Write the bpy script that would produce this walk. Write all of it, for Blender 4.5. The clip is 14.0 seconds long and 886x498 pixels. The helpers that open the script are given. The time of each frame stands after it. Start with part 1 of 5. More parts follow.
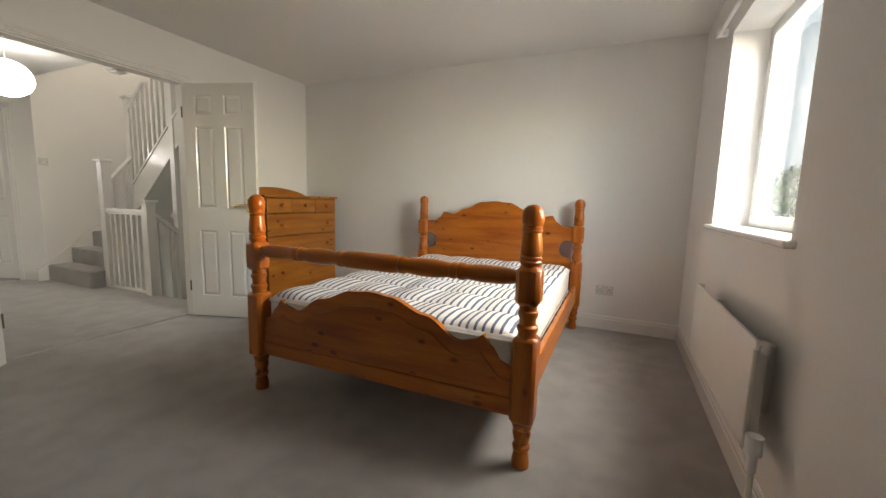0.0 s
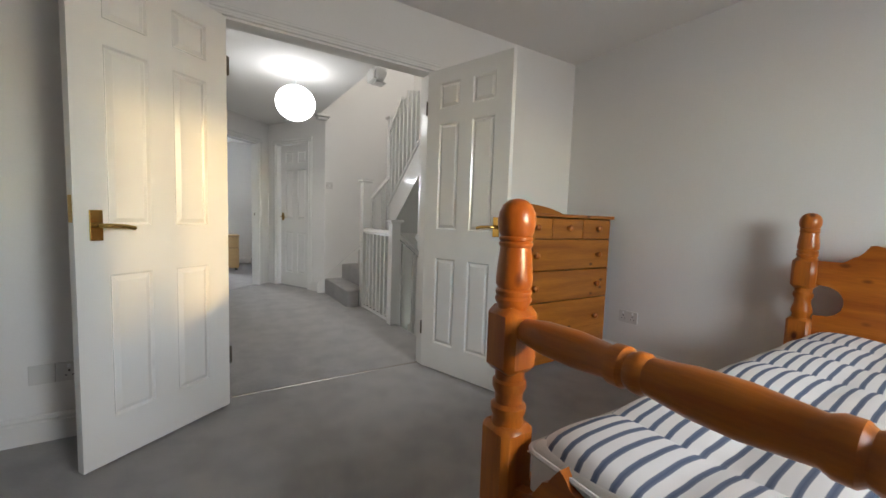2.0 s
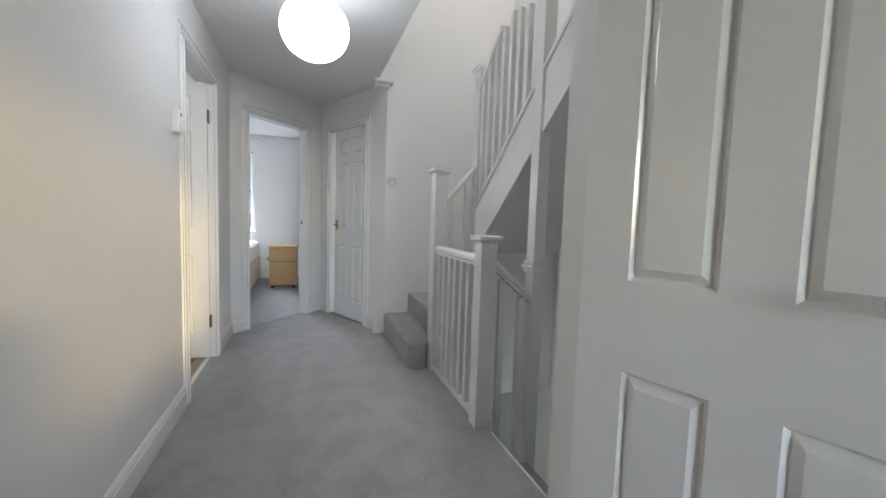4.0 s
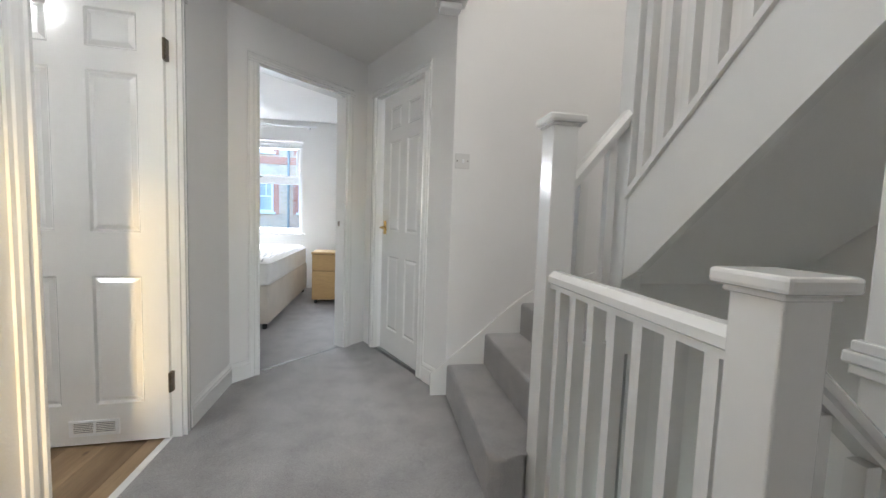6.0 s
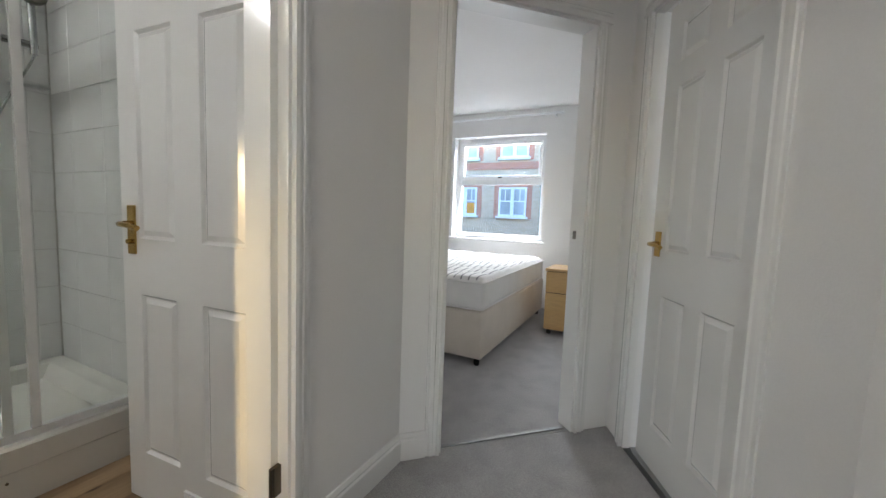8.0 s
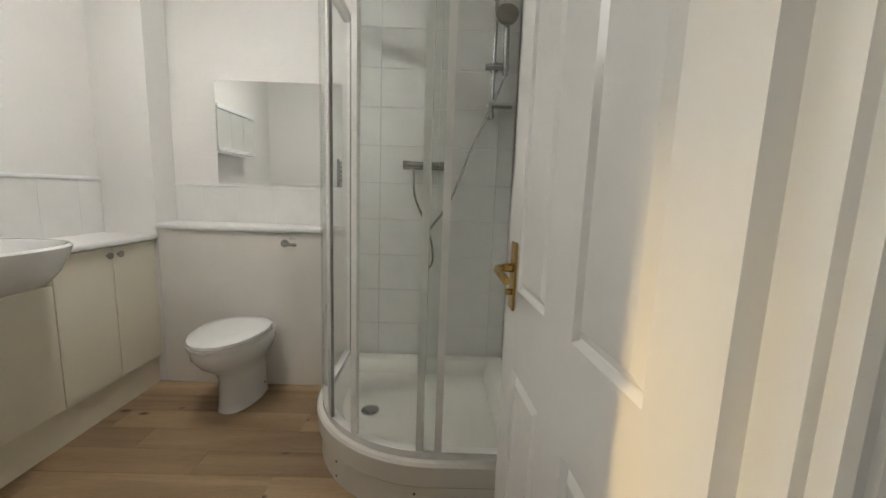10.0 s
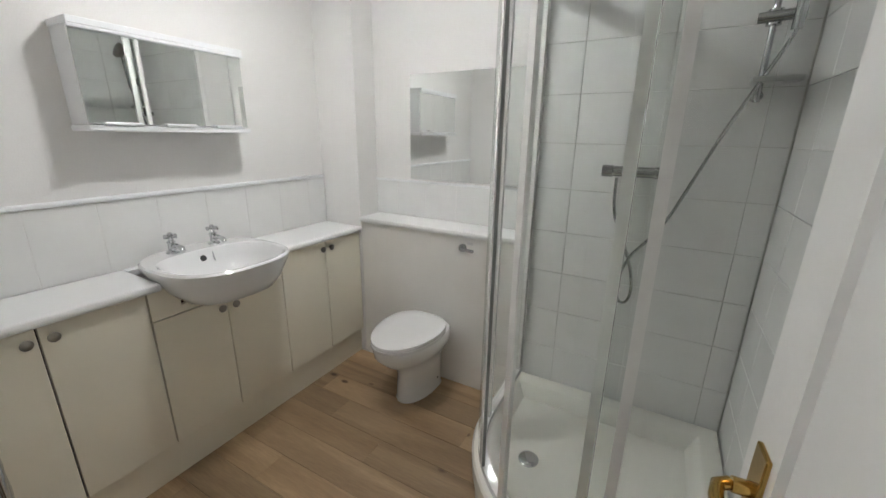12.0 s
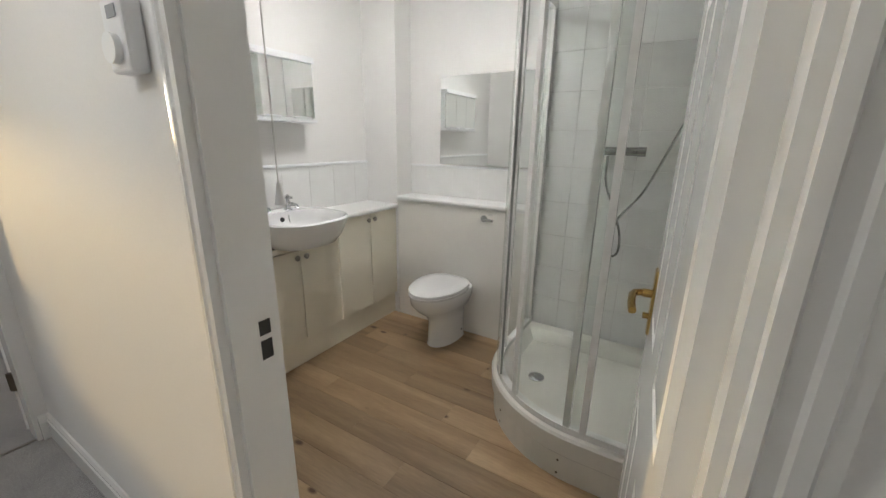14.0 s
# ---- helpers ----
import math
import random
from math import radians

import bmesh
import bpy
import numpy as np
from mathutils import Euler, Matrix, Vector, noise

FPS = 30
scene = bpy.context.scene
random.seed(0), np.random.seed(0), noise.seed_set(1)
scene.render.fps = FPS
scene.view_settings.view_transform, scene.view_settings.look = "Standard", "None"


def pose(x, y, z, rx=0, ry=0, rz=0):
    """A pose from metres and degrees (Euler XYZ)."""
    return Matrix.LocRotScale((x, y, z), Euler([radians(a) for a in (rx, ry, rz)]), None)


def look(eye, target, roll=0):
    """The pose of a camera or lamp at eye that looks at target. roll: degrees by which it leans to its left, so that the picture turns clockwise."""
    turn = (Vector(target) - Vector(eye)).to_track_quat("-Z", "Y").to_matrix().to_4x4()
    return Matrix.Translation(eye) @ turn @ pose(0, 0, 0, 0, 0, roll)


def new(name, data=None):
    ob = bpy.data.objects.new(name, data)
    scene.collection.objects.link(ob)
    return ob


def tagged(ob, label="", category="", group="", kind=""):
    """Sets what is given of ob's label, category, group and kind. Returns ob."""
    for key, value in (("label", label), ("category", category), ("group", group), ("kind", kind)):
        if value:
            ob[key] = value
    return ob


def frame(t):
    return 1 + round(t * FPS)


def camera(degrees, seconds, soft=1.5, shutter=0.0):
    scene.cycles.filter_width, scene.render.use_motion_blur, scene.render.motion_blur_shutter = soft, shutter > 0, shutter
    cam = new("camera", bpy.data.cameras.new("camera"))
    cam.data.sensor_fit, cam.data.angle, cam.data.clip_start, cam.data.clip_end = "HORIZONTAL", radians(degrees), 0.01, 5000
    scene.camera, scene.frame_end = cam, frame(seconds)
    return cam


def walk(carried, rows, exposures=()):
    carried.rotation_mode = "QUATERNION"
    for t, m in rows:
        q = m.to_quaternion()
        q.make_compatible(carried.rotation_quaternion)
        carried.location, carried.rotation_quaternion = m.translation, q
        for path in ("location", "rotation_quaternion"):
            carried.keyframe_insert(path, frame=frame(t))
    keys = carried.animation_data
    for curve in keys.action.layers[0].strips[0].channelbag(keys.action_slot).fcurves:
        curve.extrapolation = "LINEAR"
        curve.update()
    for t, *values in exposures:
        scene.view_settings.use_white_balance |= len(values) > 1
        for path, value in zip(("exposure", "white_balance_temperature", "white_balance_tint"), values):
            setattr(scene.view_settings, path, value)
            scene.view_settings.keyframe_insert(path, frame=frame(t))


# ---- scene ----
cam = camera(97.9, 14.0)
PATH = [
    (0, (0.222, 0.256, 1.071), (-0.588, 2.068, 0.826), 1.5),
    (0.5, (0.084, 0.471, 1.047), (-1.005, 2.134, 0.82), 1.6),
    (1, (-0.149, 0.73, 1.039), (-1.448, 2.24, 0.857), 1.7),
    (1.5, (-0.465, 0.94, 1.042), (-1.996, 2.218, 0.884), 2.0),
    (2, (-0.867, 1.116, 1.03), (-2.556, 2.177, 0.874), 1.9),
    (2.5, (-1.308, 1.329, 1.052), (-3.051, 2.295, 0.882), 1.7),
    (3, (-1.723, 1.489, 1.087), (-3.513, 2.365, 0.923), 1.6),
    (5.5, (-3.396, 2.081, 1.052), (-5.349, 2.485, 0.905), 2.1),
    (6, (-3.74, 2.064, 1.065), (-5.706, 2.399, 0.914), 2.0),
    (6.5, (-4.108, 2.048, 1.069), (-6.095, 2.211, 0.913), 2.2),
    (7, (-4.441, 2.035, 1.076), (-6.428, 1.874, 0.916), 2.1),
    (7.5, (-4.692, 2.017, 1.079), (-6.62, 1.511, 0.916), 2.1),
    (8, (-4.906, 2.048, 1.077), (-6.681, 1.144, 0.905), 2.1),
    (8.5, (-5.097, 1.972, 1.08), (-6.585, 0.647, 0.901), 2.1),
    (9, (-5.264, 1.793, 1.1), (-6.314, 0.099, 0.937), 1.8),
    (11.5, (-5.449, 1.075, 1.387), (-4.561, -0.649, 0.9), 1.0),
    (12, (-5.428, 1.05, 1.457), (-4.499, -0.628, 0.892), 0.8),
    (12.5, (-5.411, 1.041, 1.492), (-4.43, -0.6, 0.905), 0.7),
    (13, (-5.41, 1.092, 1.49), (-4.387, -0.522, 0.901), 0.8),
    (13.5, (-5.448, 1.269, 1.454), (-4.418, -0.345, 0.876), 0.8),
    (14, (-5.606, 1.53, 1.372), (-4.618, -0.121, 0.824), 0.9),
]
walk(cam, [(t, look(eye, target, roll)) for t, eye, target, roll in PATH], [(0.0, 2.5, 7600, 10.0), (1.5, 2.5, 7100, 10.0), (3.0, 2.42, 5850, 10.0), (5.5, 2.8, 6300, 10.0), (6.5, 2.7, 6350, 10.0), (7.0, 2.4, 6500, 10.0), (7.5, 2.35, 6600, 10.0), (8.0, 2.32, 6500, 10.0), (9.0, 2.25, 7200, 10.0), (11.5, 2.45, 6500, 10.0), (12.5, 2.45, 6450, 10.0), (14.0, 2.5, 6600, 10.0)])

# world, sun, window light and lamps
SUN_AZ, SUN_EL = 15.6, 7.2      # the low sun comes from +x, a little +y
world = bpy.data.worlds.new("sky")
scene.world = world
world.use_nodes = True
wn = world.node_tree.nodes
sky = wn.new("ShaderNodeTexSky")
sky.sky_type, sky.sun_disc = "NISHITA", False
sky.dust_density, sky.ozone_density = 0.1, 3.0
sky.sun_elevation, sky.sun_rotation = radians(SUN_EL), radians(90 - SUN_AZ)
world.node_tree.links.new(sky.outputs[0], wn["Background"].inputs["Color"])
wn["Background"].inputs["Strength"].default_value = 0.42


def lamp(name, kind, energy, colour, m, **settings):
    data = bpy.data.lights.new(name, kind)
    data.energy, data.color = energy, colour
    for key, value in settings.items():
        if key == "angle": data.angle = value
        if key == "size": data.shape, data.size, data.size_y = "RECTANGLE", value[0], value[1]
    ob = new(name, data)
    ob.matrix_world = m
    return ob


sun_way = Vector((-math.cos(radians(SUN_AZ)) * math.cos(radians(SUN_EL)), -math.sin(radians(SUN_AZ)) * math.cos(radians(SUN_EL)), -math.sin(radians(SUN_EL))))
lamp("sun", "SUN", 0.44, (1.0, 0.69, 0.28), look((30, 8, 4), Vector((30, 8, 4)) + sun_way), angle=radians(3.0))
lamp("window_daylight_bedroom", "AREA", 46.0, (1.0, 0.96, 0.89), look((1.65, 2.5, 2.2), (-1.6, 2.3, 0.55)), size=(1.9, 1.5))
lamp("window_daylight_second_bedroom", "AREA", 50, (0.90, 0.94, 1.0), look((-10.25, 0.38, 2.15), (-7.6, 0.45, 0.0)), size=(1.2, 1.2))
lamp("window_daylight_third_bedroom", "AREA", 45, (0.85, 0.92, 1.0), look((-10.1, 2.9, 1.9), (-7, 2.9, 0.4)), size=(1.0, 1.2))
# added lamp for light coming down the stairs; its source is unseen
lamp("stair_top_fill", "AREA", 4.6, (1.0, 0.955, 0.89), look((-4.7, 3.1, 4.78), (-4.7, 3.1001, 3.0)), size=(0.9, 0.8))
# added lamp for the glow from below; no window is built there
lamp("downstairs_fill", "AREA", 3.5, (0.86, 1.0, 0.93), look((-3.36, 3.05, -1.35), (-5.0, 3.05, -1.6)), size=(0.75, 1.2))

# ---- materials ----
def material(name, colour, rough=0.6, metal=0.0, bump=(0.0, 200.0), vary=0.06, vary_scale=2.0, second=None, coat=0.0, fine=0.0):
    """A surface with variation at two scales: broad mottling and fine grain."""
    m = bpy.data.materials.new(name)
    m.use_nodes = True
    nt = m.node_tree
    b = nt.nodes["Principled BSDF"]
    b.inputs["Roughness"].default_value, b.inputs["Metallic"].default_value = rough, metal
    b.inputs["Coat Weight"].default_value = coat
    tc = nt.nodes.new("ShaderNodeTexCoord")
    n1 = nt.nodes.new("ShaderNodeTexNoise")
    n1.inputs["Scale"].default_value, n1.inputs["Detail"].default_value = vary_scale, 5
    nt.links.new(tc.outputs["Object"], n1.inputs["Vector"])
    r = nt.nodes.new("ShaderNodeValToRGB")
    lo = second or tuple(c * (1 - vary) for c in colour)
    hi = colour if second else tuple(min(1, c * (1 + vary)) for c in colour)
    r.color_ramp.elements[0].color, r.color_ramp.elements[1].color = (*lo, 1), (*hi, 1)
    r.color_ramp.elements[0].position, r.color_ramp.elements[1].position = 0.35, 0.65
    nt.links.new(n1.outputs["Fac"], r.inputs["Fac"])
    n2 = nt.nodes.new("ShaderNodeTexNoise")
    n2.inputs["Scale"].default_value, n2.inputs["Detail"].default_value = bump[1], 3
    nt.links.new(tc.outputs["Object"], n2.inputs["Vector"])
    out = r.outputs["Color"]
    if fine:
        mx = nt.nodes.new("ShaderNodeMix")
        mx.data_type, mx.blend_type = "RGBA", "MULTIPLY"
        mx.inputs["Factor"].default_value = 1.0
        mr = nt.nodes.new("ShaderNodeMapRange")
        mr.inputs["From Min"].default_value, mr.inputs["From Max"].default_value = 0.3, 0.7
        mr.inputs["To Min"].default_value, mr.inputs["To Max"].default_value = 1 - fine, 1 + fine
        nt.links.new(n2.outputs["Fac"], mr.inputs["Value"])
        nt.links.new(out, mx.inputs["A"])
        nt.links.new(mr.outputs["Result"], mx.inputs["B"])
        out = mx.outputs["Result"]
    nt.links.new(out, b.inputs["Base Color"])
    if bump[0]:
        bp = nt.nodes.new("ShaderNodeBump")
        bp.inputs["Strength"].default_value, bp.inputs["Distance"].default_value = bump[0], 0.004
        nt.links.new(n2.outputs["Fac"], bp.inputs["Height"])
        nt.links.new(bp.outputs["Normal"], b.inputs["Normal"])
    return m


def wood(name, light, dark, grain_axis, knots=True, rough=0.35, ring=14.0, random_shift=True, knot_scale=8.5, tone=0.0, knot_size=1.0):
    """Sawn wood: stretched rings, fine grain, dark knots; grain along one object axis."""
    m = bpy.data.materials.new(name)
    m.use_nodes = True
    nt, L = m.node_tree, m.node_tree.links
    b = nt.nodes["Principled BSDF"]
    b.inputs["Roughness"].default_value = rough
    tc = nt.nodes.new("ShaderNodeTexCoord")
    src = tc.outputs["Object"]
    if random_shift:
        oi = nt.nodes.new("ShaderNodeObjectInfo")
        sh = nt.nodes.new("ShaderNodeVectorMath")
        sh.operation = "SCALE"
        cx = nt.nodes.new("ShaderNodeCombineXYZ")
        for k in range(3):
            L.new(oi.outputs["Random"], cx.inputs[k])
        L.new(cx.outputs[0], sh.inputs[0])
        sh.inputs["Scale"].default_value = 17.0
        ad = nt.nodes.new("ShaderNodeVectorMath")
        L.new(src, ad.inputs[0])
        L.new(sh.outputs[0], ad.inputs[1])
        src = ad.outputs[0]
    mp = nt.nodes.new("ShaderNodeMapping")
    stretch = [1.0, 1.0, 1.0]
    stretch[grain_axis] = 0.10
    mp.inputs["Scale"].default_value = stretch
    L.new(src, mp.inputs["Vector"])
    n = nt.nodes.new("ShaderNodeTexNoise")
    n.inputs["Scale"].default_value, n.inputs["Detail"].default_value, n.inputs["Distortion"].default_value = ring, 4, 0.6
    L.new(mp.outputs[0], n.inputs["Vector"])
    fine = nt.nodes.new("ShaderNodeTexNoise")
    fine.inputs["Scale"].default_value, fine.inputs["Detail"].default_value = 160, 2
    L.new(mp.outputs[0], fine.inputs["Vector"])
    ramp = nt.nodes.new("ShaderNodeValToRGB")
    ramp.color_ramp.elements[0].color, ramp.color_ramp.elements[1].color = (*dark, 1), (*light, 1)
    ramp.color_ramp.elements[0].position, ramp.color_ramp.elements[1].position = 0.30, 0.62
    L.new(n.outputs["Fac"], ramp.inputs["Fac"])
    mul = nt.nodes.new("ShaderNodeMix")
    mul.data_type, mul.blend_type = "RGBA", "MULTIPLY"
    mul.inputs["Factor"].default_value = 0.35
    L.new(ramp.outputs["Color"], mul.inputs["A"])
    L.new(fine.outputs["Fac"], mul.inputs["B"])
    out = mul.outputs["Result"]
    if knots:
        mp2 = nt.nodes.new("ShaderNodeMapping")
        s2 = [1.0, 1.0, 1.0]
        s2[grain_axis] = 0.55
        mp2.inputs["Scale"].default_value = s2
        L.new(src, mp2.inputs["Vector"])
        v = nt.nodes.new("ShaderNodeTexVoronoi")
        v.inputs["Scale"].default_value = knot_scale
        L.new(mp2.outputs[0], v.inputs["Vector"])
        kr = nt.nodes.new("ShaderNodeValToRGB")
        kr.color_ramp.elements[0].position, kr.color_ramp.elements[1].position = 0.075 * knot_size, 0.165 * knot_size
        kr.color_ramp.elements[0].color, kr.color_ramp.elements[1].color = (1, 1, 1, 1), (0, 0, 0, 1)
        L.new(v.outputs["Distance"], kr.inputs["Fac"])
        mk = nt.nodes.new("ShaderNodeMix")
        mk.data_type = "RGBA"
        L.new(kr.outputs["Color"], mk.inputs["Factor"])
        L.new(out, mk.inputs["A"])
        mk.inputs["B"].default_value = (dark[0] * 0.30, dark[1] * 0.22, dark[2] * 0.2, 1)
        out = mk.outputs["Result"]
    if random_shift and tone:
        hv = nt.nodes.new("ShaderNodeHueSaturation")
        tr = nt.nodes.new("ShaderNodeMapRange")
        tr.inputs["To Min"].default_value, tr.inputs["To Max"].default_value = 1 - tone, 1 + tone
        L.new(oi.outputs["Random"], tr.inputs["Value"])
        L.new(tr.outputs["Result"], hv.inputs["Value"])
        L.new(out, hv.inputs["Color"])
        out = hv.outputs["Color"]
    L.new(out, b.inputs["Base Color"])
    bp = nt.nodes.new("ShaderNodeBump")
    bp.inputs["Strength"].default_value, bp.inputs["Distance"].default_value = 0.12, 0.002
    L.new(fine.outputs["Fac"], bp.inputs["Height"])
    L.new(bp.outputs["Normal"], b.inputs["Normal"])
    return m


def carpet_material():
    """Grey twist-pile carpet, with brushed patches and tuft relief."""
    m = material("grey_carpet", (0.375, 0.364, 0.357), 0.95, 0, (0.9, 420.0), 0.10, 6.0, (0.312, 0.302, 0.297), 0, 0.40)
    m.node_tree.nodes["Principled BSDF"].inputs["Specular IOR Level"].default_value = 0.1
    m.node_tree.nodes["Principled BSDF"].inputs["Sheen Weight"].default_value = 0.3
    ramp = next(n for n in m.node_tree.nodes if n.type == "VALTORGB").color_ramp
    ramp.elements[0].position, ramp.elements[1].position = 0.36, 0.60
    return m


def ticking(name, stripe, ground, pitch, axis, share):
    """Striped mattress ticking: pairs of woven stripes that wander a little with the quilting."""
    m = material(name, ground, 0.9, 0, (0.35, 500.0), 0.04, 6.0)
    nt, L = m.node_tree, m.node_tree.links
    b = nt.nodes["Principled BSDF"]
    tc = nt.nodes.new("ShaderNodeTexCoord")
    wob = nt.nodes.new("ShaderNodeTexNoise")
    wob.inputs["Scale"].default_value = 5.0
    L.new(tc.outputs["Object"], wob.inputs["Vector"])
    sep = nt.nodes.new("ShaderNodeSeparateXYZ")
    L.new(tc.outputs["Object"], sep.inputs[0])
    k = nt.nodes.new("ShaderNodeMath")
    k.operation = "MULTIPLY_ADD"
    L.new(wob.outputs["Fac"], k.inputs[0])
    k.inputs[1].default_value = 0.014
    L.new(sep.outputs[axis], k.inputs[2])
    f = nt.nodes.new("ShaderNodeMath")
    f.operation = "DIVIDE"
    L.new(k.outputs[0], f.inputs[0])
    f.inputs[1].default_value = pitch
    fr = nt.nodes.new("ShaderNodeMath")
    fr.operation = "FRACT"
    L.new(f.outputs[0], fr.inputs[0])
    r = nt.nodes.new("ShaderNodeValToRGB")
    r.color_ramp.elements[0].color, r.color_ramp.elements[0].position = (0, 0, 0, 1), 0.5 - share / 2 - 0.05
    r.color_ramp.elements[1].color, r.color_ramp.elements[1].position = (0, 0, 0, 1), 0.5 + share / 2 + 0.05
    for p, c in ((0.5 - share / 2, 0.9), (0.5, 1.0), (0.5 + share / 2, 0.9)):
        e = r.color_ramp.elements.new(p)
        e.color = (c, c, c, 1)
    L.new(fr.outputs[0], r.inputs["Fac"])
    mx = nt.nodes.new("ShaderNodeMix")
    mx.data_type = "RGBA"
    L.new(r.outputs["Color"], mx.inputs["Factor"])
    old = b.inputs["Base Color"].links[0].from_socket
    L.new(old, mx.inputs["A"])
    mx.inputs["B"].default_value = (*stripe, 1)
    L.new(mx.outputs["Result"], b.inputs["Base Color"])
    return m


def brick_material(name, c1, c2, mortar):
    m = material(name, c1, 0.9, 0, (0.4, 60.0), 0.1, 1.0)
    nt, L = m.node_tree, m.node_tree.links
    tc = nt.nodes.new("ShaderNodeTexCoord")
    sep = nt.nodes.new("ShaderNodeSeparateXYZ")
    L.new(tc.outputs["Object"], sep.inputs[0])
    cmb = nt.nodes.new("ShaderNodeCombineXYZ")
    L.new(sep.outputs[1], cmb.inputs[0])
    L.new(sep.outputs[2], cmb.inputs[1])
    br = nt.nodes.new("ShaderNodeTexBrick")
    br.inputs["Scale"].default_value = 1.0
    br.inputs["Brick Width"].default_value, br.inputs["Row Height"].default_value, br.inputs["Mortar Size"].default_value = 0.225, 0.075, 0.006
    br.inputs["Color1"].default_value, br.inputs["Color2"].default_value, br.inputs["Mortar"].default_value = (*c1, 1), (*c2, 1), (*mortar, 1)
    L.new(cmb.outputs[0], br.inputs["Vector"])
    L.new(br.outputs["Color"], nt.nodes["Principled BSDF"].inputs["Base Color"])
    return m


def glass_material(name, tint=(1, 1, 1), gloss=0.10):
    """Thin clear glass: mostly see-through, with a Fresnel gloss."""
    m = bpy.data.materials.new(name)
    m.use_nodes = True
    nt, L = m.node_tree, m.node_tree.links
    nt.nodes.remove(nt.nodes["Principled BSDF"])
    tr, gl, mx, fr, pw, sc = (nt.nodes.new("ShaderNode" + k) for k in ("BsdfTransparent", "BsdfGlossy", "MixShader", "LayerWeight", "Math", "Math"))
    tr.inputs["Color"].default_value = (*tint, 1)
    gl.inputs["Roughness"].default_value = 0.02
    fr.inputs["Blend"].default_value = 0.5
    pw.operation, sc.operation = "POWER", "MULTIPLY_ADD"
    pw.inputs[1].default_value, sc.inputs[1].default_value, sc.inputs[2].default_value = 4.0, 0.6, 0.02
    L.new(fr.outputs["Facing"], pw.inputs[0])
    L.new(pw.outputs[0], sc.inputs[0])
    L.new(sc.outputs[0], mx.inputs[0])
    L.new(tr.outputs[0], mx.inputs[1])
    L.new(gl.outputs[0], mx.inputs[2])
    L.new(mx.outputs[0], nt.nodes["Material Output"].inputs["Surface"])
    return m


def glow_material(name, colour, strength):
    m = bpy.data.materials.new(name)
    m.use_nodes = True
    b = m.node_tree.nodes["Principled BSDF"]
    b.inputs["Base Color"].default_value = (0.8, 0.8, 0.78, 1)
    b.inputs["Emission Color"].default_value, b.inputs["Emission Strength"].default_value = (*colour, 1), strength
    return m


PAINT = material("white_wall_paint", (0.80, 0.79, 0.775), 0.75, 0, (0.12, 160.0), 0.015, 1.2, None, 0, 0.012)
CEIL = material("ceiling_paint", (0.80, 0.79, 0.775), 0.85, 0, (0.15, 120.0), 0.015, 1.0)
GLOSS = material("white_gloss_paint", (0.82, 0.815, 0.795), 0.18, 0, (0.05, 45.0), 0.02, 3.0, None, 0.3)
UPVC = material("white_plastic", (0.82, 0.83, 0.84), 0.3, 0, (0.0, 100.0), 0.01, 5.0)
SWITCH = material("ivory_switch_plastic", (0.66, 0.65, 0.63), 0.35, 0, (0.0, 100.0), 0.02, 8.0)
CARPET = carpet_material()
PINE = wood("orange_pine_lacquer", (0.60, 0.180, 0.021), (0.35, 0.079, 0.008), 0, True, 0.28, 14.0, True, 12.0, 0.0, 1.15)
PINE_Z = wood("orange_pine_lacquer_upright", (0.60, 0.180, 0.021), (0.35, 0.079, 0.008), 2, True, 0.28, 14.0, True, 12.0, 0.0, 1.15)
PINE_Y = wood("orange_pine_lacquer_lengthwise", (0.58, 0.18, 0.022), (0.36, 0.082, 0.008), 1, True, 0.3)
CHEST = wood("honey_pine", (0.49, 0.172, 0.022), (0.29, 0.084, 0.009), 1, True, 0.35, 14.0, True, 12.0, 0.0, 1.05)
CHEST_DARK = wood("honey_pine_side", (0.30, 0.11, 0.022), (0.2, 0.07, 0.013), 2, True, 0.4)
OAK = wood("wood_effect_vinyl", (0.48, 0.335, 0.195), (0.265, 0.170, 0.090), 0, True, 0.42, 7.5, True, 7.0, 0.24, 0.75)
BEECH = wood("beech_veneer", (0.62, 0.40, 0.17), (0.54, 0.33, 0.13), 1, False, 0.4, 5.0)
BRASS = material("polished_brass", (0.50, 0.33, 0.105), 0.20, 1.0, (0.0, 100.0), 0.08, 20.0)
STEEL = material("brushed_steel_hinge", (0.13, 0.11, 0.085), 0.35, 1.0, (0.0, 100.0), 0.1, 30.0)
# darker and rougher than CHROME
DULL_CHROME = material("darker_chrome", (0.42, 0.43, 0.43), 0.2, 1.0, (0.0, 100.0), 0.08, 25.0)
CHROME = material("chrome", (0.56, 0.57, 0.58), 0.08, 1.0, (0.0, 100.0), 0.04, 20.0)
ALU = material("satin_aluminium", (0.86, 0.86, 0.84), 0.20, 0.0, (0.02, 90.0), 0.04, 12.0, None, 0.5)
KNOB = material("pewter_knob", (0.30, 0.28, 0.25), 0.3, 1.0, (0.0, 100.0), 0.1, 40.0)
MIRROR = material("mirror_silver", (0.86, 0.88, 0.87), 0.015, 1.0, (0.0, 100.0), 0.005, 2.0)
CERAMIC = material("white_ceramic", (0.80, 0.80, 0.80), 0.10, 0, (0.0, 100.0), 0.01, 4.0, None, 0.5)
TILE = material("white_glazed_tile", (0.80, 0.80, 0.79), 0.16, 0, (0.03, 25.0), 0.025, 6.0, None, 0.3)
WHITE_GROUT = material("white_grout", (0.77, 0.765, 0.75), 0.8, 0, (0.2, 200.0), 0.04, 20.0)
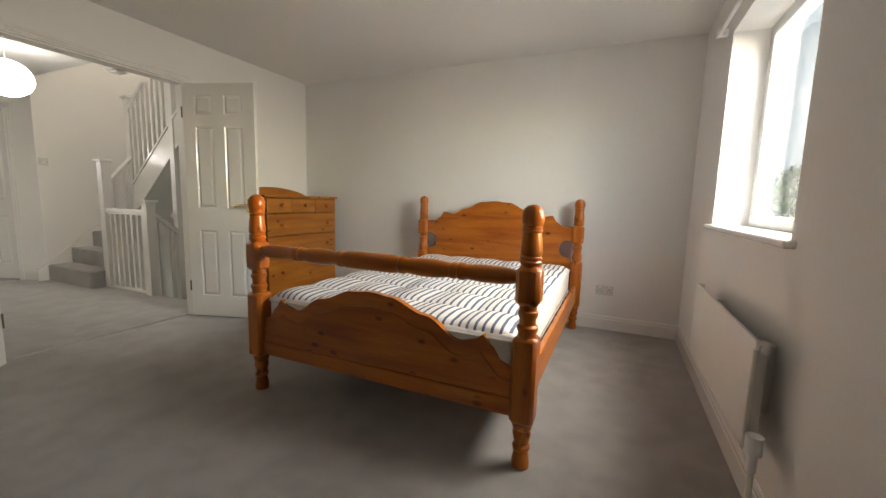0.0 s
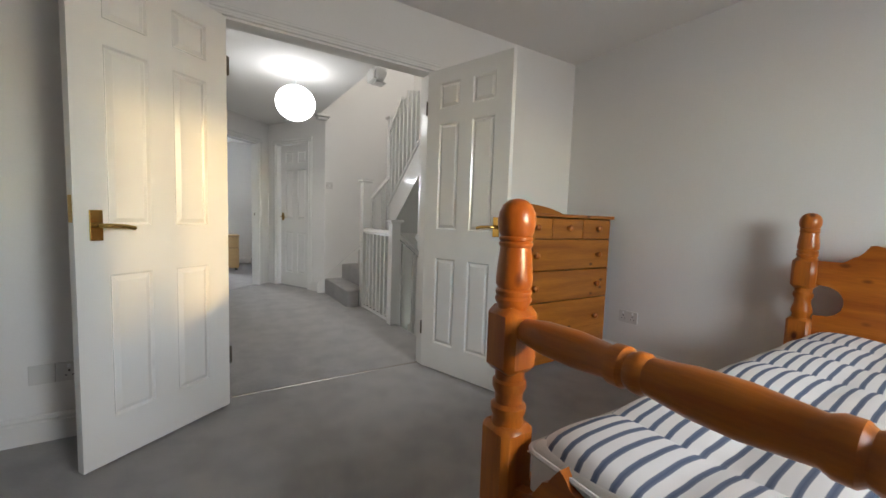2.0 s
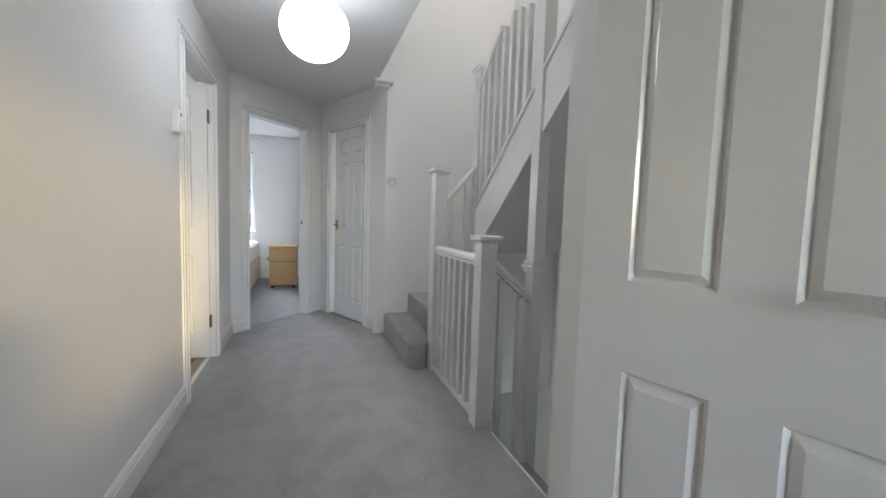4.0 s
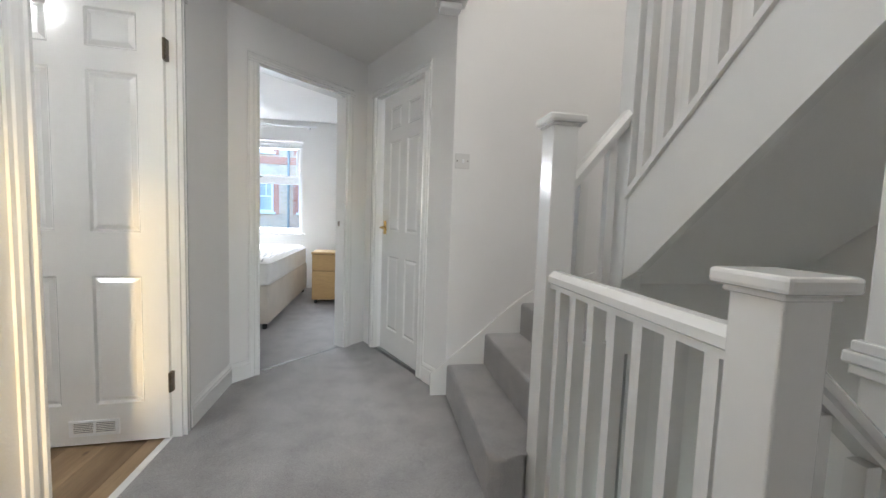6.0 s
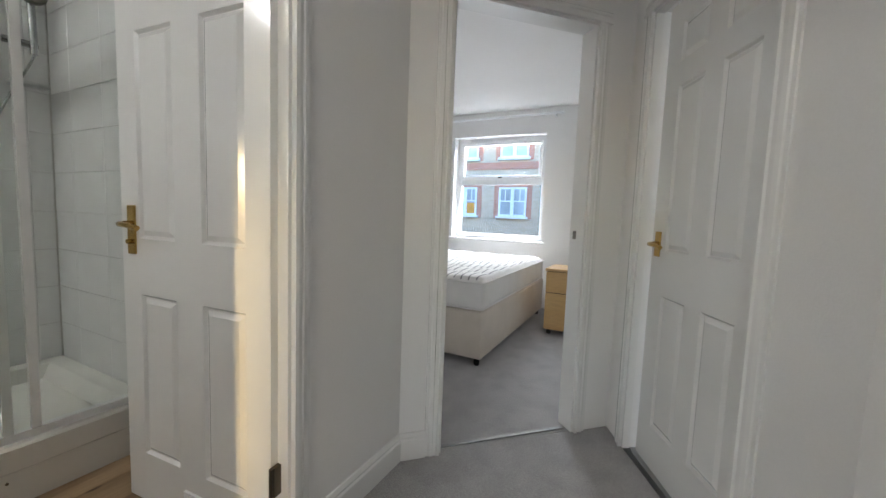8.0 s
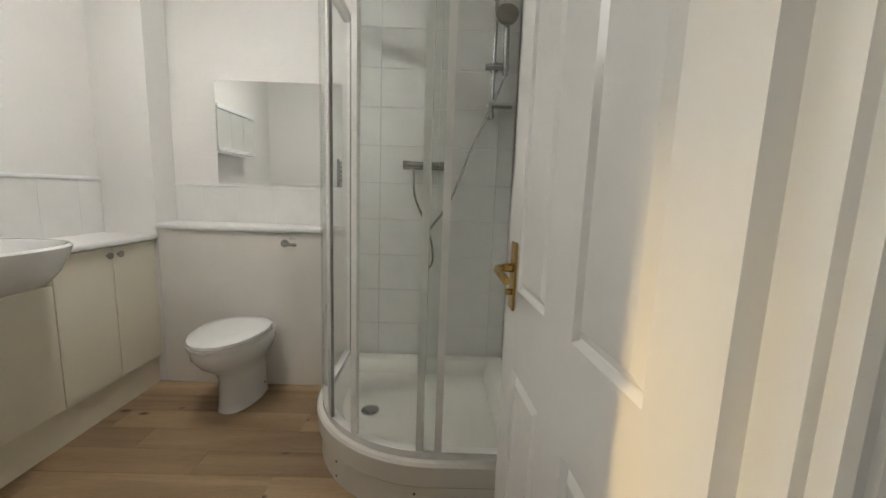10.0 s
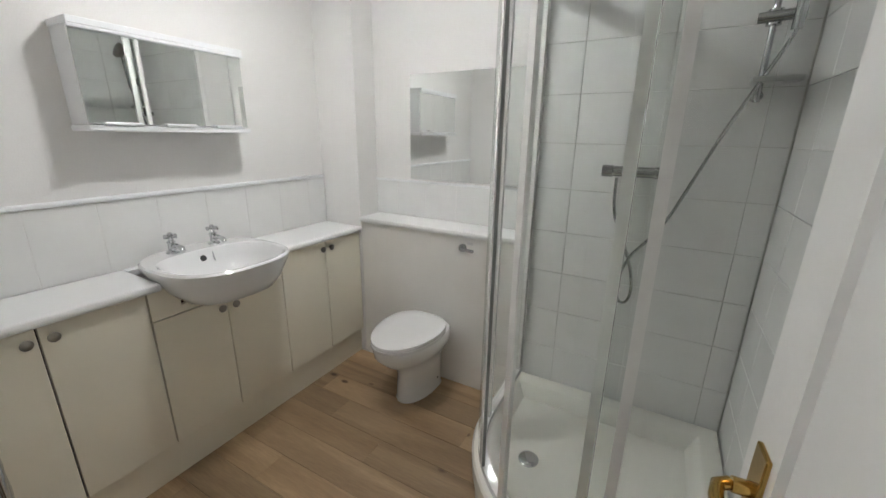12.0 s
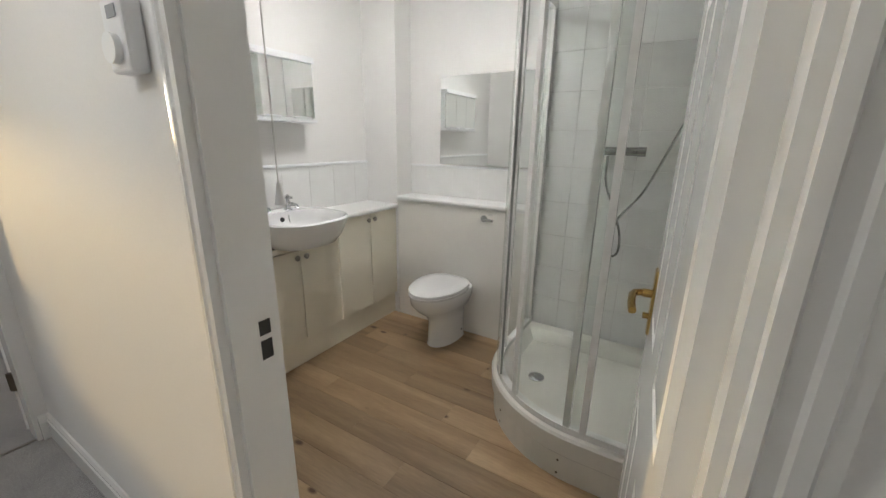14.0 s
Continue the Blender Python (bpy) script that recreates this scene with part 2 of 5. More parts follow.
GROUT = material("grey_grout", (0.57, 0.56, 0.53), 0.9, 0, (0.3, 200.0), 0.12, 20.0)
ACRYLIC = material("cream_acrylic_tray", (0.76, 0.745, 0.69), 0.25, 0, (0.0, 100.0), 0.02, 5.0)
CREAM = material("cream_laminate", (0.79, 0.745, 0.625), 0.38, 0, (0.02, 200.0), 0.015, 4.0)
WORKTOP = material("white_laminate_worktop", (0.80, 0.80, 0.795), 0.35, 0, (0.02, 200.0), 0.01, 4.0)
DIVAN = material("beige_divan_fabric", (0.60, 0.54, 0.46), 0.9, 0, (0.3, 400.0), 0.04, 5.0)
SEAL = material("grey_rubber_seal", (0.28, 0.29, 0.28), 0.5, 0, (0.0, 100.0), 0.1, 10.0)
BLACK = material("black_plastic", (0.02, 0.02, 0.02), 0.5, 0, (0.0, 100.0), 0.1, 10.0)
# near-black that paints the shade in door gaps and grooves
RECESS_SHADE = material("recess_shade", (0.05, 0.03, 0.02), 0.8, 0, (0.0, 100.0), 0.1, 10.0)
RADIATOR = material("white_radiator_enamel", (0.78, 0.765, 0.73), 0.35, 0, (0.0, 100.0), 0.02, 4.0)
MATTRESS = ticking("blue_striped_ticking", (0.085, 0.115, 0.19), (0.80, 0.79, 0.77), 0.0375, 0, 0.30)
MATTRESS2 = ticking("black_striped_ticking", (0.10, 0.10, 0.11), (0.80, 0.79, 0.76), 0.060, 1, 0.12)
MATT_SIDE = material("white_mattress_border", (0.78, 0.765, 0.73), 0.9, 0, (0.35, 350.0), 0.03, 6.0)
PANE = glass_material("clear_pane")
SHOWER_GLASS = glass_material("shower_glass", (0.925, 0.95, 0.935))
FROST = material("frosted_grey_plastic", (0.55, 0.56, 0.54), 0.3, 0, (0.0, 100.0), 0.05, 20.0)
FROST.node_tree.nodes["Principled BSDF"].inputs["Transmission Weight"].default_value = 0.6
GLOBE = glow_material("lit_paper_globe", (0.97, 0.985, 1.0), 1.55)
LAMP_GLOW = glow_material("lit_ceiling_diffuser", (0.99, 0.985, 0.975), 28.0)
BRICK_Y = brick_material("stock_brick", (0.68, 0.51, 0.37), (0.58, 0.42, 0.29), (0.54, 0.46, 0.39))
BRICK_R = brick_material("red_brick", (0.60, 0.24, 0.15), (0.52, 0.19, 0.12), (0.50, 0.42, 0.37))
ASPHALT = material("asphalt", (0.055, 0.055, 0.055), 0.9, 0, (0.4, 30.0), 0.2, 0.5)
# opaque; its pale grey stands in for sky mirrored in the far panes
DARKGLASS = material("far_window_glass", (0.40, 0.42, 0.44), 0.10, 0, (0.0, 100.0), 0.3, 0.8)
SLATE = material("slate_roof", (0.09, 0.10, 0.12), 0.6, 0, (0.3, 20.0), 0.2, 2.0)
BLIND = material("orange_blind", (0.72, 0.32, 0.06), 0.8, 0, (0.0, 100.0), 0.1, 4.0)
LEAF = material("leaf_green", (0.07, 0.11, 0.035), 0.7, 0, (0.0, 100.0), 0.4, 1.5)
BARK = material("bark", (0.10, 0.07, 0.05), 0.9, 0, (0.6, 30.0), 0.2, 4.0)

# ---- mesh helpers ----
def part(name, bm, mat, parent=None, label="", smooth=False):
    """Links a bmesh as one mesh object, under a thing or part where a parent is given."""
    bmesh.ops.recalc_face_normals(bm, faces=bm.faces)
    me = bpy.data.meshes.new(name)
    bm.to_mesh(me)
    bm.free()
    me.materials.append(mat)
    if smooth:
        me.shade_smooth()
        me.set_sharp_from_angle(angle=radians(38))
    ob = new(name, me)
    if parent:
        ob.parent = parent
    if label:
        ob["label"] = label
    return ob


def thing(name, at, label, category, rz=0.0, group="", kind=""):
    ob = new(name)
    ob.empty_display_size = 0.1
    ob.matrix_world = pose(*at, 0, 0, rz)
    return tagged(ob, label, category, group, kind)


def structure(ob, label, category=""):
    return tagged(ob, label, category, "", "structure")


def block(bm, a, b, bevel=0.0, seg=2):
    """A box from corner a to corner b, with eased edges."""
    lo, hi = Vector([min(p, q) for p, q in zip(a, b)]), Vector([max(p, q) for p, q in zip(a, b)])
    r = bmesh.ops.create_cube(bm, size=1, matrix=Matrix.Translation((lo + hi) / 2) @ Matrix.Diagonal((*(hi - lo), 1)))
    if bevel:
        bmesh.ops.bevel(bm, geom=list({e for v in r["verts"] for e in v.link_edges}), offset=min(bevel, min(hi - lo) * 0.45), segments=seg, affect="EDGES", profile=0.5)
    return bm


def blocks(*rows, bevel=0.0):
    bm = bmesh.new()
    for a, b in rows:
        block(bm, a, b, bevel)
    return bm


def lathe(bm, profile, m=None, seg=24):
    """A turned body: (radius, height) rows round z, placed by m."""
    m = m or Matrix()
    rings = []
    for r, z in profile:
        rings.append([bm.verts.new(m @ Vector((r * math.cos(2 * math.pi * k / seg), r * math.sin(2 * math.pi * k / seg), z))) for k in range(seg)])
    for p, q in zip(rings, rings[1:]):
        for k in range(seg):
            bm.faces.new((p[k], p[(k + 1) % seg], q[(k + 1) % seg], q[k]))
    bm.faces.new(rings[0][::-1])
    bm.faces.new(rings[-1])
    return bm


def slab(bm, outline, depth, m=None):
    """A flat outline in x, y, thickened by depth along z and placed by m."""
    m = m or Matrix()
    lo = [bm.verts.new(m @ Vector((x, y, 0))) for x, y in outline]
    hi = [bm.verts.new(m @ Vector((x, y, depth))) for x, y in outline]
    n = len(outline)
    bm.faces.new(lo[::-1])
    bm.faces.new(hi)
    for k in range(n):
        bm.faces.new((lo[k], lo[(k + 1) % n], hi[(k + 1) % n], hi[k]))
    return bm


def tube(bm, points, r, seg=10):
    """A round bar through points."""
    pts = [Vector(p) for p in points]
    rings, up = [], Vector((0.3, 0.2, 1)).normalized()
    for i, p in enumerate(pts):
        d = (pts[min(i + 1, len(pts) - 1)] - pts[max(i - 1, 0)]).normalized()
        a = d.cross(up)
        a = a.normalized() if a.length > 1e-3 else d.cross(Vector((1, 0, 0))).normalized()
        b = d.cross(a)
        rings.append([bm.verts.new(p + r * (math.cos(2 * math.pi * k / seg) * a + math.sin(2 * math.pi * k / seg) * b)) for k in range(seg)])
    for p, q in zip(rings, rings[1:]):
        for k in range(seg):
            bm.faces.new((p[k], p[(k + 1) % seg], q[(k + 1) % seg], q[k]))
    bm.faces.new(rings[0][::-1])
    bm.faces.new(rings[-1])
    return bm


def run_frame(p0, p1):
    """Axes of a wall run: x along it, y out of the wall to its left, z up."""
    d = Vector((p1[0] - p0[0], p1[1] - p0[1], 0))
    return Matrix.Translation((p0[0], p0[1], 0)) @ Matrix.Rotation(math.atan2(d.y, d.x), 4, "Z"), d.length


def wall(name, p0, p1, thick, z0, z1, openings=(), mat=None, label="plain white painted plaster wall"):
    """A wall whose visible face runs from p0 to p1 and which is thick to the right of that run (left when negative), with openings (s0, s1, z0, z1)."""
    m, length = run_frame(p0, p1)
    bm = bmesh.new()
    cuts = sorted({0.0, length, *[s for o in openings for s in o[:2]]})
    for s0, s1 in zip(cuts, cuts[1:]):
        holes = sorted((o[2], o[3]) for o in openings if o[0] <= s0 + 1e-6 and o[1] >= s1 - 1e-6)
        z = z0
        for h0, h1 in holes:
            if h0 > z + 1e-6:
                block(bm, (s0, 0, z), (s1, -thick, h0))
            z = h1
        if z < z1 - 1e-6:
            block(bm, (s0, 0, z), (s1, -thick, z1))
    bm.transform(m)
    return structure(part(name, bm, mat or PAINT), label, "wall")


def profile_run(name, p0, p1, profile, mat, label, category, parent=None, z=0.0, kind=True):
    """A moulding of (out, up) profile along a wall run, out to the left of it."""
    m, length = run_frame(p0, p1)
    bm = bmesh.new()
    slab(bm, profile, length, Matrix(((0, 0, 1, 0), (1, 0, 0, 0), (0, 1, 0, z), (0, 0, 0, 1))))
    bm.transform(m)
    ob = part(name, bm, mat, parent)
    return structure(ob, label, category) if kind else ob


SKIRT = [(0, 0), (0.016, 0), (0.016, 0.088), (0.011, 0.096), (0.012, 0.104), (0.006, 0.118), (0, 0.12)]


def skirting(p0, p1):
    return profile_run("baseboard", p0, p1, SKIRT, GLOSS, "white gloss skirting board with a moulded top", "skirting")


def architrave(p0, p1, height, width=0.065):
    """Moulded casing round an opening whose feet stand at p0 and p1; it faces the left of p0 to p1."""
    m, length = run_frame(p0, p1)
    bm = bmesh.new()
    prof = [(0, 0), (0, 0.020), (0.012, 0.021), (0.016, 0.014), (0.030, 0.013), (0.034, 0.017), (0.048, 0.014), (0.052, 0.009), (width, 0.008), (width, 0)]
    for side in (0, 1):
        pts = [((-u if side == 0 else length + u), v) for u, v in prof]
        slab(bm, pts, height + 0.002, Matrix())
    head = [(v, height + u) for u, v in prof]
    slab(bm, head, length + 2 * width, Matrix(((0, 0, 1, -width), (1, 0, 0, 0), (0, 1, 0, 0), (0, 0, 0, 1))))
    bm.transform(m)
    return structure(part("trim", bm, GLOSS), "white gloss moulded door architrave", "architrave")


def lining(p0, p1, depth, height, label="white gloss door lining"):
    """Jambs and head inside an opening, with a stop bead; depth runs to the right of p0 to p1."""
    m, length = run_frame(p0, p1)
    bm = bmesh.new()
    t = 0.012
    block(bm, (0, 0.003, 0), (t, -depth - 0.003, height - t))
    block(bm, (length - t, 0.003, 0), (length, -depth - 0.003, height - t))
    block(bm, (0, 0.003, height - t), (length, -depth - 0.003, height))
    bm.transform(m)
    return structure(part("trim", bm, GLOSS), label, "door frame")


def panel_door(name, hinge, rz, w, label, h=1.975, lever_sides=(1, -1), hinges=True, vent=False, turn=1, latch=False, plate=(0.865, 1.02), inset=0.066):
    """A moulded six-panel door leaf from its hinge along local x, with brass lever handles and hinges."""
    t = 0.036
    st, mid = 0.108, 0.102
    if w > 0.66: st, mid = 0.098, 0.128
    pw = (w - 2 * st - mid) / 2
    xs = [0, st, st + pw, st + pw + mid, w - st, w]
    zs = [0, 0.182, 0.757, 0.950, 1.628, 1.722, 1.880, h]
    bm = bmesh.new()
    for side in (1, -1):
        y = side * t / 2
        g = [[bm.verts.new((x, y, z)) for x in xs] for z in zs]
        fields = []
        for i in range(len(zs) - 1):
            for j in range(len(xs) - 1):
                f = bm.faces.new((g[i][j], g[i][j + 1], g[i + 1][j + 1], g[i + 1][j]) if side < 0 else (g[i][j], g[i + 1][j], g[i + 1][j + 1], g[i][j + 1]))
                if i in (1, 3, 5) and j in (1, 3):
                    fields.append(f)
        for thick, deep in ((0.004, -0.003), (0.011, -0.010), (0.005, 0.0), (0.024, 0.010)):
            bmesh.ops.inset_individual(bm, faces=fields, thickness=thick, depth=deep)
    bm.verts.ensure_lookup_table()
    for a, b in (((0, 0, 0), (w, 0, 0)), ((w, 0, 0), (w, 0, h)), ((w, 0, h), (0, 0, h)), ((0, 0, h), (0, 0, 0))):
        bm.faces.new([bm.verts.new((a[0], -t / 2, a[2])), bm.verts.new((b[0], -t / 2, b[2])), bm.verts.new((b[0], t / 2, b[2])), bm.verts.new((a[0], t / 2, a[2]))])
    bmesh.ops.remove_doubles(bm, verts=bm.verts, dist=1e-5)
    door = part(name, bm, GLOSS)
    door.matrix_world = pose(hinge[0], hinge[1], 0.012, 0, 0, rz)
    structure(door, label, "door")
    for side in lever_sides:
        y = side * t / 2
        hp = part("handle_plate", blocks(((w - inset - 0.021, y, plate[0]), (w - inset + 0.021, y + side * 0.007, plate[1])), bevel=0.002), BRASS, door, "polished brass handle plate")
        b2 = bmesh.new()
        lx, lz = w - inset, (plate[0] + plate[1]) / 2 + (0.02 if latch else 0.0)
        tube(b2, [(lx, y, lz), (lx, y + side * 0.028, lz)], 0.011)
        tube(b2, [(lx, y + side * 0.03, lz), (lx - 0.009, y + side * 0.045, lz), (lx - 0.03, y + side * 0.05, lz), (lx - 0.075, y + side * 0.05, lz - 0.003), (lx - 0.108, y + side * 0.046, lz - 0.010)], 0.009)
        part("lever", b2, BRASS, hp, "brass lever", True)
        if latch:
            b3 = bmesh.new()
            tube(b3, [(lx, y, lz - 0.06), (lx, y + side * 0.02, lz - 0.06)], 0.008)
            part("thumb_turn", b3, BRASS, hp, "", True)
    if hinges:
        for z in (0.22, 1.70):
            b4 = bmesh.new()
            block(b4, (-0.014, -t / 2 - 0.001, z), (0.0, t / 2 + 0.001, z + 0.09))
            tube(b4, [(-0.006, turn * (t / 2 + 0.006), z), (-0.006, turn * (t / 2 + 0.006), z + 0.09)], 0.006, 8)
            part("hinge", b4, STEEL, door, "dull brass butt hinge")
    if latch or not vent:
        part("latch_plate", blocks(((w, -0.011, 0.96), (w + 0.002, 0.011, 1.06))), BRASS, door)
    if vent:
        y = t / 2
        v = part("vent", blocks(((w * 0.46 - 0.125, y, 0.042), (w * 0.46 + 0.065, y + 0.008, 0.052)), ((w * 0.46 - 0.125, y, 0.102), (w * 0.46 + 0.065, y + 0.008, 0.112)), ((w * 0.46 - 0.125, y, 0.052), (w * 0.46 - 0.11, y + 0.008, 0.102)),
                 ((w * 0.46 + 0.05, y, 0.052), (w * 0.46 + 0.065, y + 0.008, 0.102)), ((w * 0.46 - 0.034, y, 0.052), (w * 0.46 - 0.026, y + 0.008, 0.102))), UPVC, door, "white plastic louvred door vent")
        # flat black sheet painted in for the shade between the slats
        part("shade_backing", blocks(((w * 0.46 - 0.11, y + 0.0005, 0.052), (w * 0.46 + 0.05, y + 0.002, 0.102))), BLACK, v, "black sheet that paints the shade behind the louvres")
        for k in range(6):
            part("slat", blocks(((w * 0.46 - 0.11, y + 0.003, 0.054 + k * 0.008), (w * 0.46 + 0.05, y + 0.007, 0.0575 + k * 0.008))), RADIATOR, v)
    return door


def socket_plate(at, rz, w, h, label, holes="socket"):
    """A wall plate facing local -y, with its rockers and sockets."""
    s = thing("wall_socket" if holes != "switch" else "light_switch", at, label, "socket" if holes != "switch" else "light switch", rz)
    part("plate", blocks(((-w / 2, -0.009, -h / 2), (w / 2, 0, h / 2)), bevel=0.003), SWITCH, s)
    if holes == "socket":
        for cx in ((-w / 4, w / 4) if w > 0.1 else (0,)):
            part("rocker", blocks(((cx - 0.006, -0.013, 0.018), (cx + 0.006, -0.009, 0.034)), bevel=0.001), UPVC, s)
            part("pin_holes", blocks(((cx - 0.003, -0.0095, 0.000), (cx + 0.003, -0.0088, 0.010)), ((cx - 0.015, -0.0095, -0.018), (cx - 0.008, -0.0088, -0.013)), ((cx + 0.008, -0.0095, -0.018), (cx + 0.015, -0.0088, -0.013))), BLACK, s)
    elif holes == "switch":
        for cx in (0.004,):
            part("rocker", blocks(((cx - 0.006, -0.014, -0.011), (cx + 0.006, -0.009, 0.011)), bevel=0.002), UPVC, s)
        for cx in (-w * 0.36, w * 0.36):
            b = bmesh.new()
            tube(b, [(cx, -0.009, 0), (cx, -0.0105, 0)], 0.004, 8)
            part("screw", b, STEEL, s)
    return s

# ---- the large structure ----
EAST, WEST, BED_N, BED_S = 0.74, -3.16, 3.82, -0.95       # first bedroom
HALL_Y, BATH_N, BATH_S, BATH_E, BATH_W = 1.17, 1.07, -0.99, -3.50, -5.82
DOOR_H = 2.0


def sheet(name, outline, z0, z1, mat, label, category):
    bm = bmesh.new()
    slab(bm, outline, z1 - z0, pose(0, 0, z0))
    return structure(part(name, bm, mat), label, category)


# floors
sheet("floor_bedroom", [(-3.235, BED_S), (EAST, BED_S), (EAST, BED_N), (-3.235, BED_N)], -0.2, 0.0, CARPET, "grey twist-pile carpet with faint brushed marks", "carpet")
sheet("floor_hall", [(-3.235, HALL_Y - 0.06), (-3.235, 2.70), (-6.0, 2.70), (-6.0, 2.49), (-7.057, 1.958), (-6.27, HALL_Y - 0.06)], -0.2, -0.001, CARPET, "grey carpet on the landing", "carpet")
sheet("floor_second_bedroom", [(-5.93, -2.0), (-5.93, 1.07), (-6.23, 1.07), (-6.25, 1.13), (-7.10, 1.975), (-6.1, 2.50), (-6.1, 4.2), (-9.6, 4.2), (-9.6, -2.0)], -0.2, -0.002, CARPET, "grey carpet in the second bedroom", "carpet")
bath_floor = sheet("floor_bathroom", [(BATH_W, BATH_S), (BATH_E, BATH_S), (BATH_E, BATH_N + 0.05), (BATH_W, BATH_N + 0.05)], -0.2, -0.012, GROUT, "wood-effect vinyl plank floor", "floor")

# first bedroom
wall("wall_bedroom_head", (EAST + 0.25, BED_N), (-3.26, BED_N), 0.1, 0, 2.45)
wall("wall_bedroom_window", (EAST, BED_S), (EAST, BED_N), 0.25, 0, 2.45, [(2.80, 3.95, 0.975, 2.05)])
wall("wall_bedroom_back", (-3.26, BED_S), (EAST + 0.25, BED_S), 0.1, 0, 2.45)
wall("wall_bedroom_door", (WEST, BED_N), (WEST, BED_S), 0.1, 0, 2.45, [(1.39, 2.605, 0, DOOR_H)])
# landing
wall("wall_hall_south", (-6.27, HALL_Y), (-3.26, HALL_Y), 0.1, 0, 2.45, [(0.59, 1.355, 0, DOOR_H)])
wall("wall_second_bedroom_door", (-7.057, 1.958), (-6.27, 1.17), 0.1, 0, 2.45, [(0.213, 0.932, 0, DOOR_H)])
wall("wall_third_bedroom_door", (-6.0, 2.49), (-6.8945, 2.0398), 0.1, 0, 2.45, [(0.312, 1.0, 0, DOOR_H)])
wall("wall_door_pier", (-6.895, 2.0396), (-7.057, 1.958), 0.028, 0, 2.45)
wall("wall_stair_west", (-6.0, 3.75), (-6.0, 2.49), 0.1, -2.6, 4.7)
wall("wall_stair_west_head", (-6.0, 2.489), (-6.0, 2.39), 0.1, 2.30, 4.7)
wall("wall_stair_north", (-3.26, 3.75), (-6.1, 3.75), 0.06, -2.6, 4.7)
wall("wall_stair_east_upper", (-3.27, 2.30), (-3.27, 3.75), 0.1, 2.46, 4.7)
# the opening behind the downstairs lamp is added, not a known window
wall("wall_stair_east_lower", (-3.27, 2.30), (-3.27, 3.75), 0.1, -2.6, -0.21, [(0.40, 1.15, -1.95, -0.75)])
wall("wall_stair_south_lower", (-6.0, 2.695), (-3.27, 2.695), 0.1, -2.6, -0.205)
wall("wall_stair_south_upper", (-6.05, 2.40), (-3.27, 2.40), 0.1, 2.31, 4.7)
sheet("floor_lower", [(-6.1, 2.6), (-3.2, 2.6), (-3.2, 3.8), (-6.1, 3.8)], -2.75, -2.6, CARPET, "grey carpet at the stair foot", "carpet")
# bathroom
wall("wall_bath_east", (BATH_E, BATH_S - 0.1), (BATH_E, BATH_N), 0.22, -0.2, 2.45)
bath_south = wall("wall_bath_south", (BATH_W - 0.1, BATH_S), (BATH_E, BATH_S), 0.1, -0.2, 2.45)
bath_west = wall("wall_bath_west", (BATH_W, BATH_N), (BATH_W, -2.1), 0.1, -0.2, 2.45)
wall("wall_bath_boxing", (-3.80, -0.80), (BATH_E, -0.80), 0.185, 0, 2.43, (), PAINT, "white boxed-in pipe column")
bath_shower = wall("wall_shower", (BATH_W, -0.775), (-4.915, -0.775), 0.21, 0, 2.43, (), GROUT, "white tiled shower wall")
structure(part("wall_shower_end", blocks(((-4.9148, -0.984, 0), (-4.910, -0.776, 2.38))), PAINT), "white painted end of the shower wall", "wall")
# second and third bedrooms
wall("wall_second_bedroom_window", (-9.6, 4.3), (-9.6, -2.1), 0.25, 0, 2.5, [(1.0, 1.9, 0.85, 2.08), (3.32, 4.52, 0.80, 2.10)])
wall("wall_second_bedroom_south", (-9.7, -2.0), (-5.82, -2.0), 0.1, 0, 2.5)
wall("wall_between_bedrooms", (-9.6, 1.99), (-7.14, 1.99), -0.08, 0, 2.5)
wall("wall_third_bedroom_north", (-6.0, 4.2), (-9.7, 4.2), 0.1, 0, 2.5)
wall("wall_third_bedroom_east", (-6.10, 3.75), (-6.10, 4.2), 0.1, 0, 2.5)

# ceilings
sheet("ceiling_bedroom", [(-3.21, BED_S - 0.05), (EAST + 0.2, BED_S - 0.05), (EAST + 0.2, BED_N + 0.05), (-3.21, BED_N + 0.05)], 2.36, 2.46, CEIL, "plain white painted ceiling", "ceiling")
sheet("ceiling_hall", [(-3.21, 1.12), (-3.21, 2.40), (-6.02, 2.40), (-6.02, 2.50), (-7.12, 1.97), (-6.29, 1.12)], 2.30, 2.40, CEIL, "plain white painted landing ceiling", "ceiling")
sheet("ceiling_bathroom", [(BATH_W - 0.05, BATH_S - 0.05), (BATH_E + 0.1, BATH_S - 0.05), (BATH_E + 0.1, 1.118), (BATH_W - 0.05, 1.118)], 2.38, 2.46, CEIL, "plain white bathroom ceiling", "ceiling")
sheet("ceiling_second_bedroom", [(-5.88, -2.05), (-5.88, 1.10), (-6.24, 1.10), (-7.11, 1.965), (-6.05, 2.53), (-6.05, 4.25), (-9.7, 4.25), (-9.7, -2.05)], 2.39, 2.48, CEIL, "plain white bedroom ceiling", "ceiling")
# unseen ceiling, left open in the middle to let the added lamp through
structure(part("ceiling_stair", blocks(((-6.1, 2.3, 4.7), (-5.15, 3.8, 4.8)), ((-4.25, 2.3, 4.7), (-3.2, 3.8, 4.8)), ((-5.15, 2.3, 4.7), (-4.25, 2.7, 4.8)), ((-5.15, 3.5, 4.7), (-4.25, 3.8, 4.8))), CEIL), "white ceiling over the stair void with an opening added for the fill lamp", "ceiling")
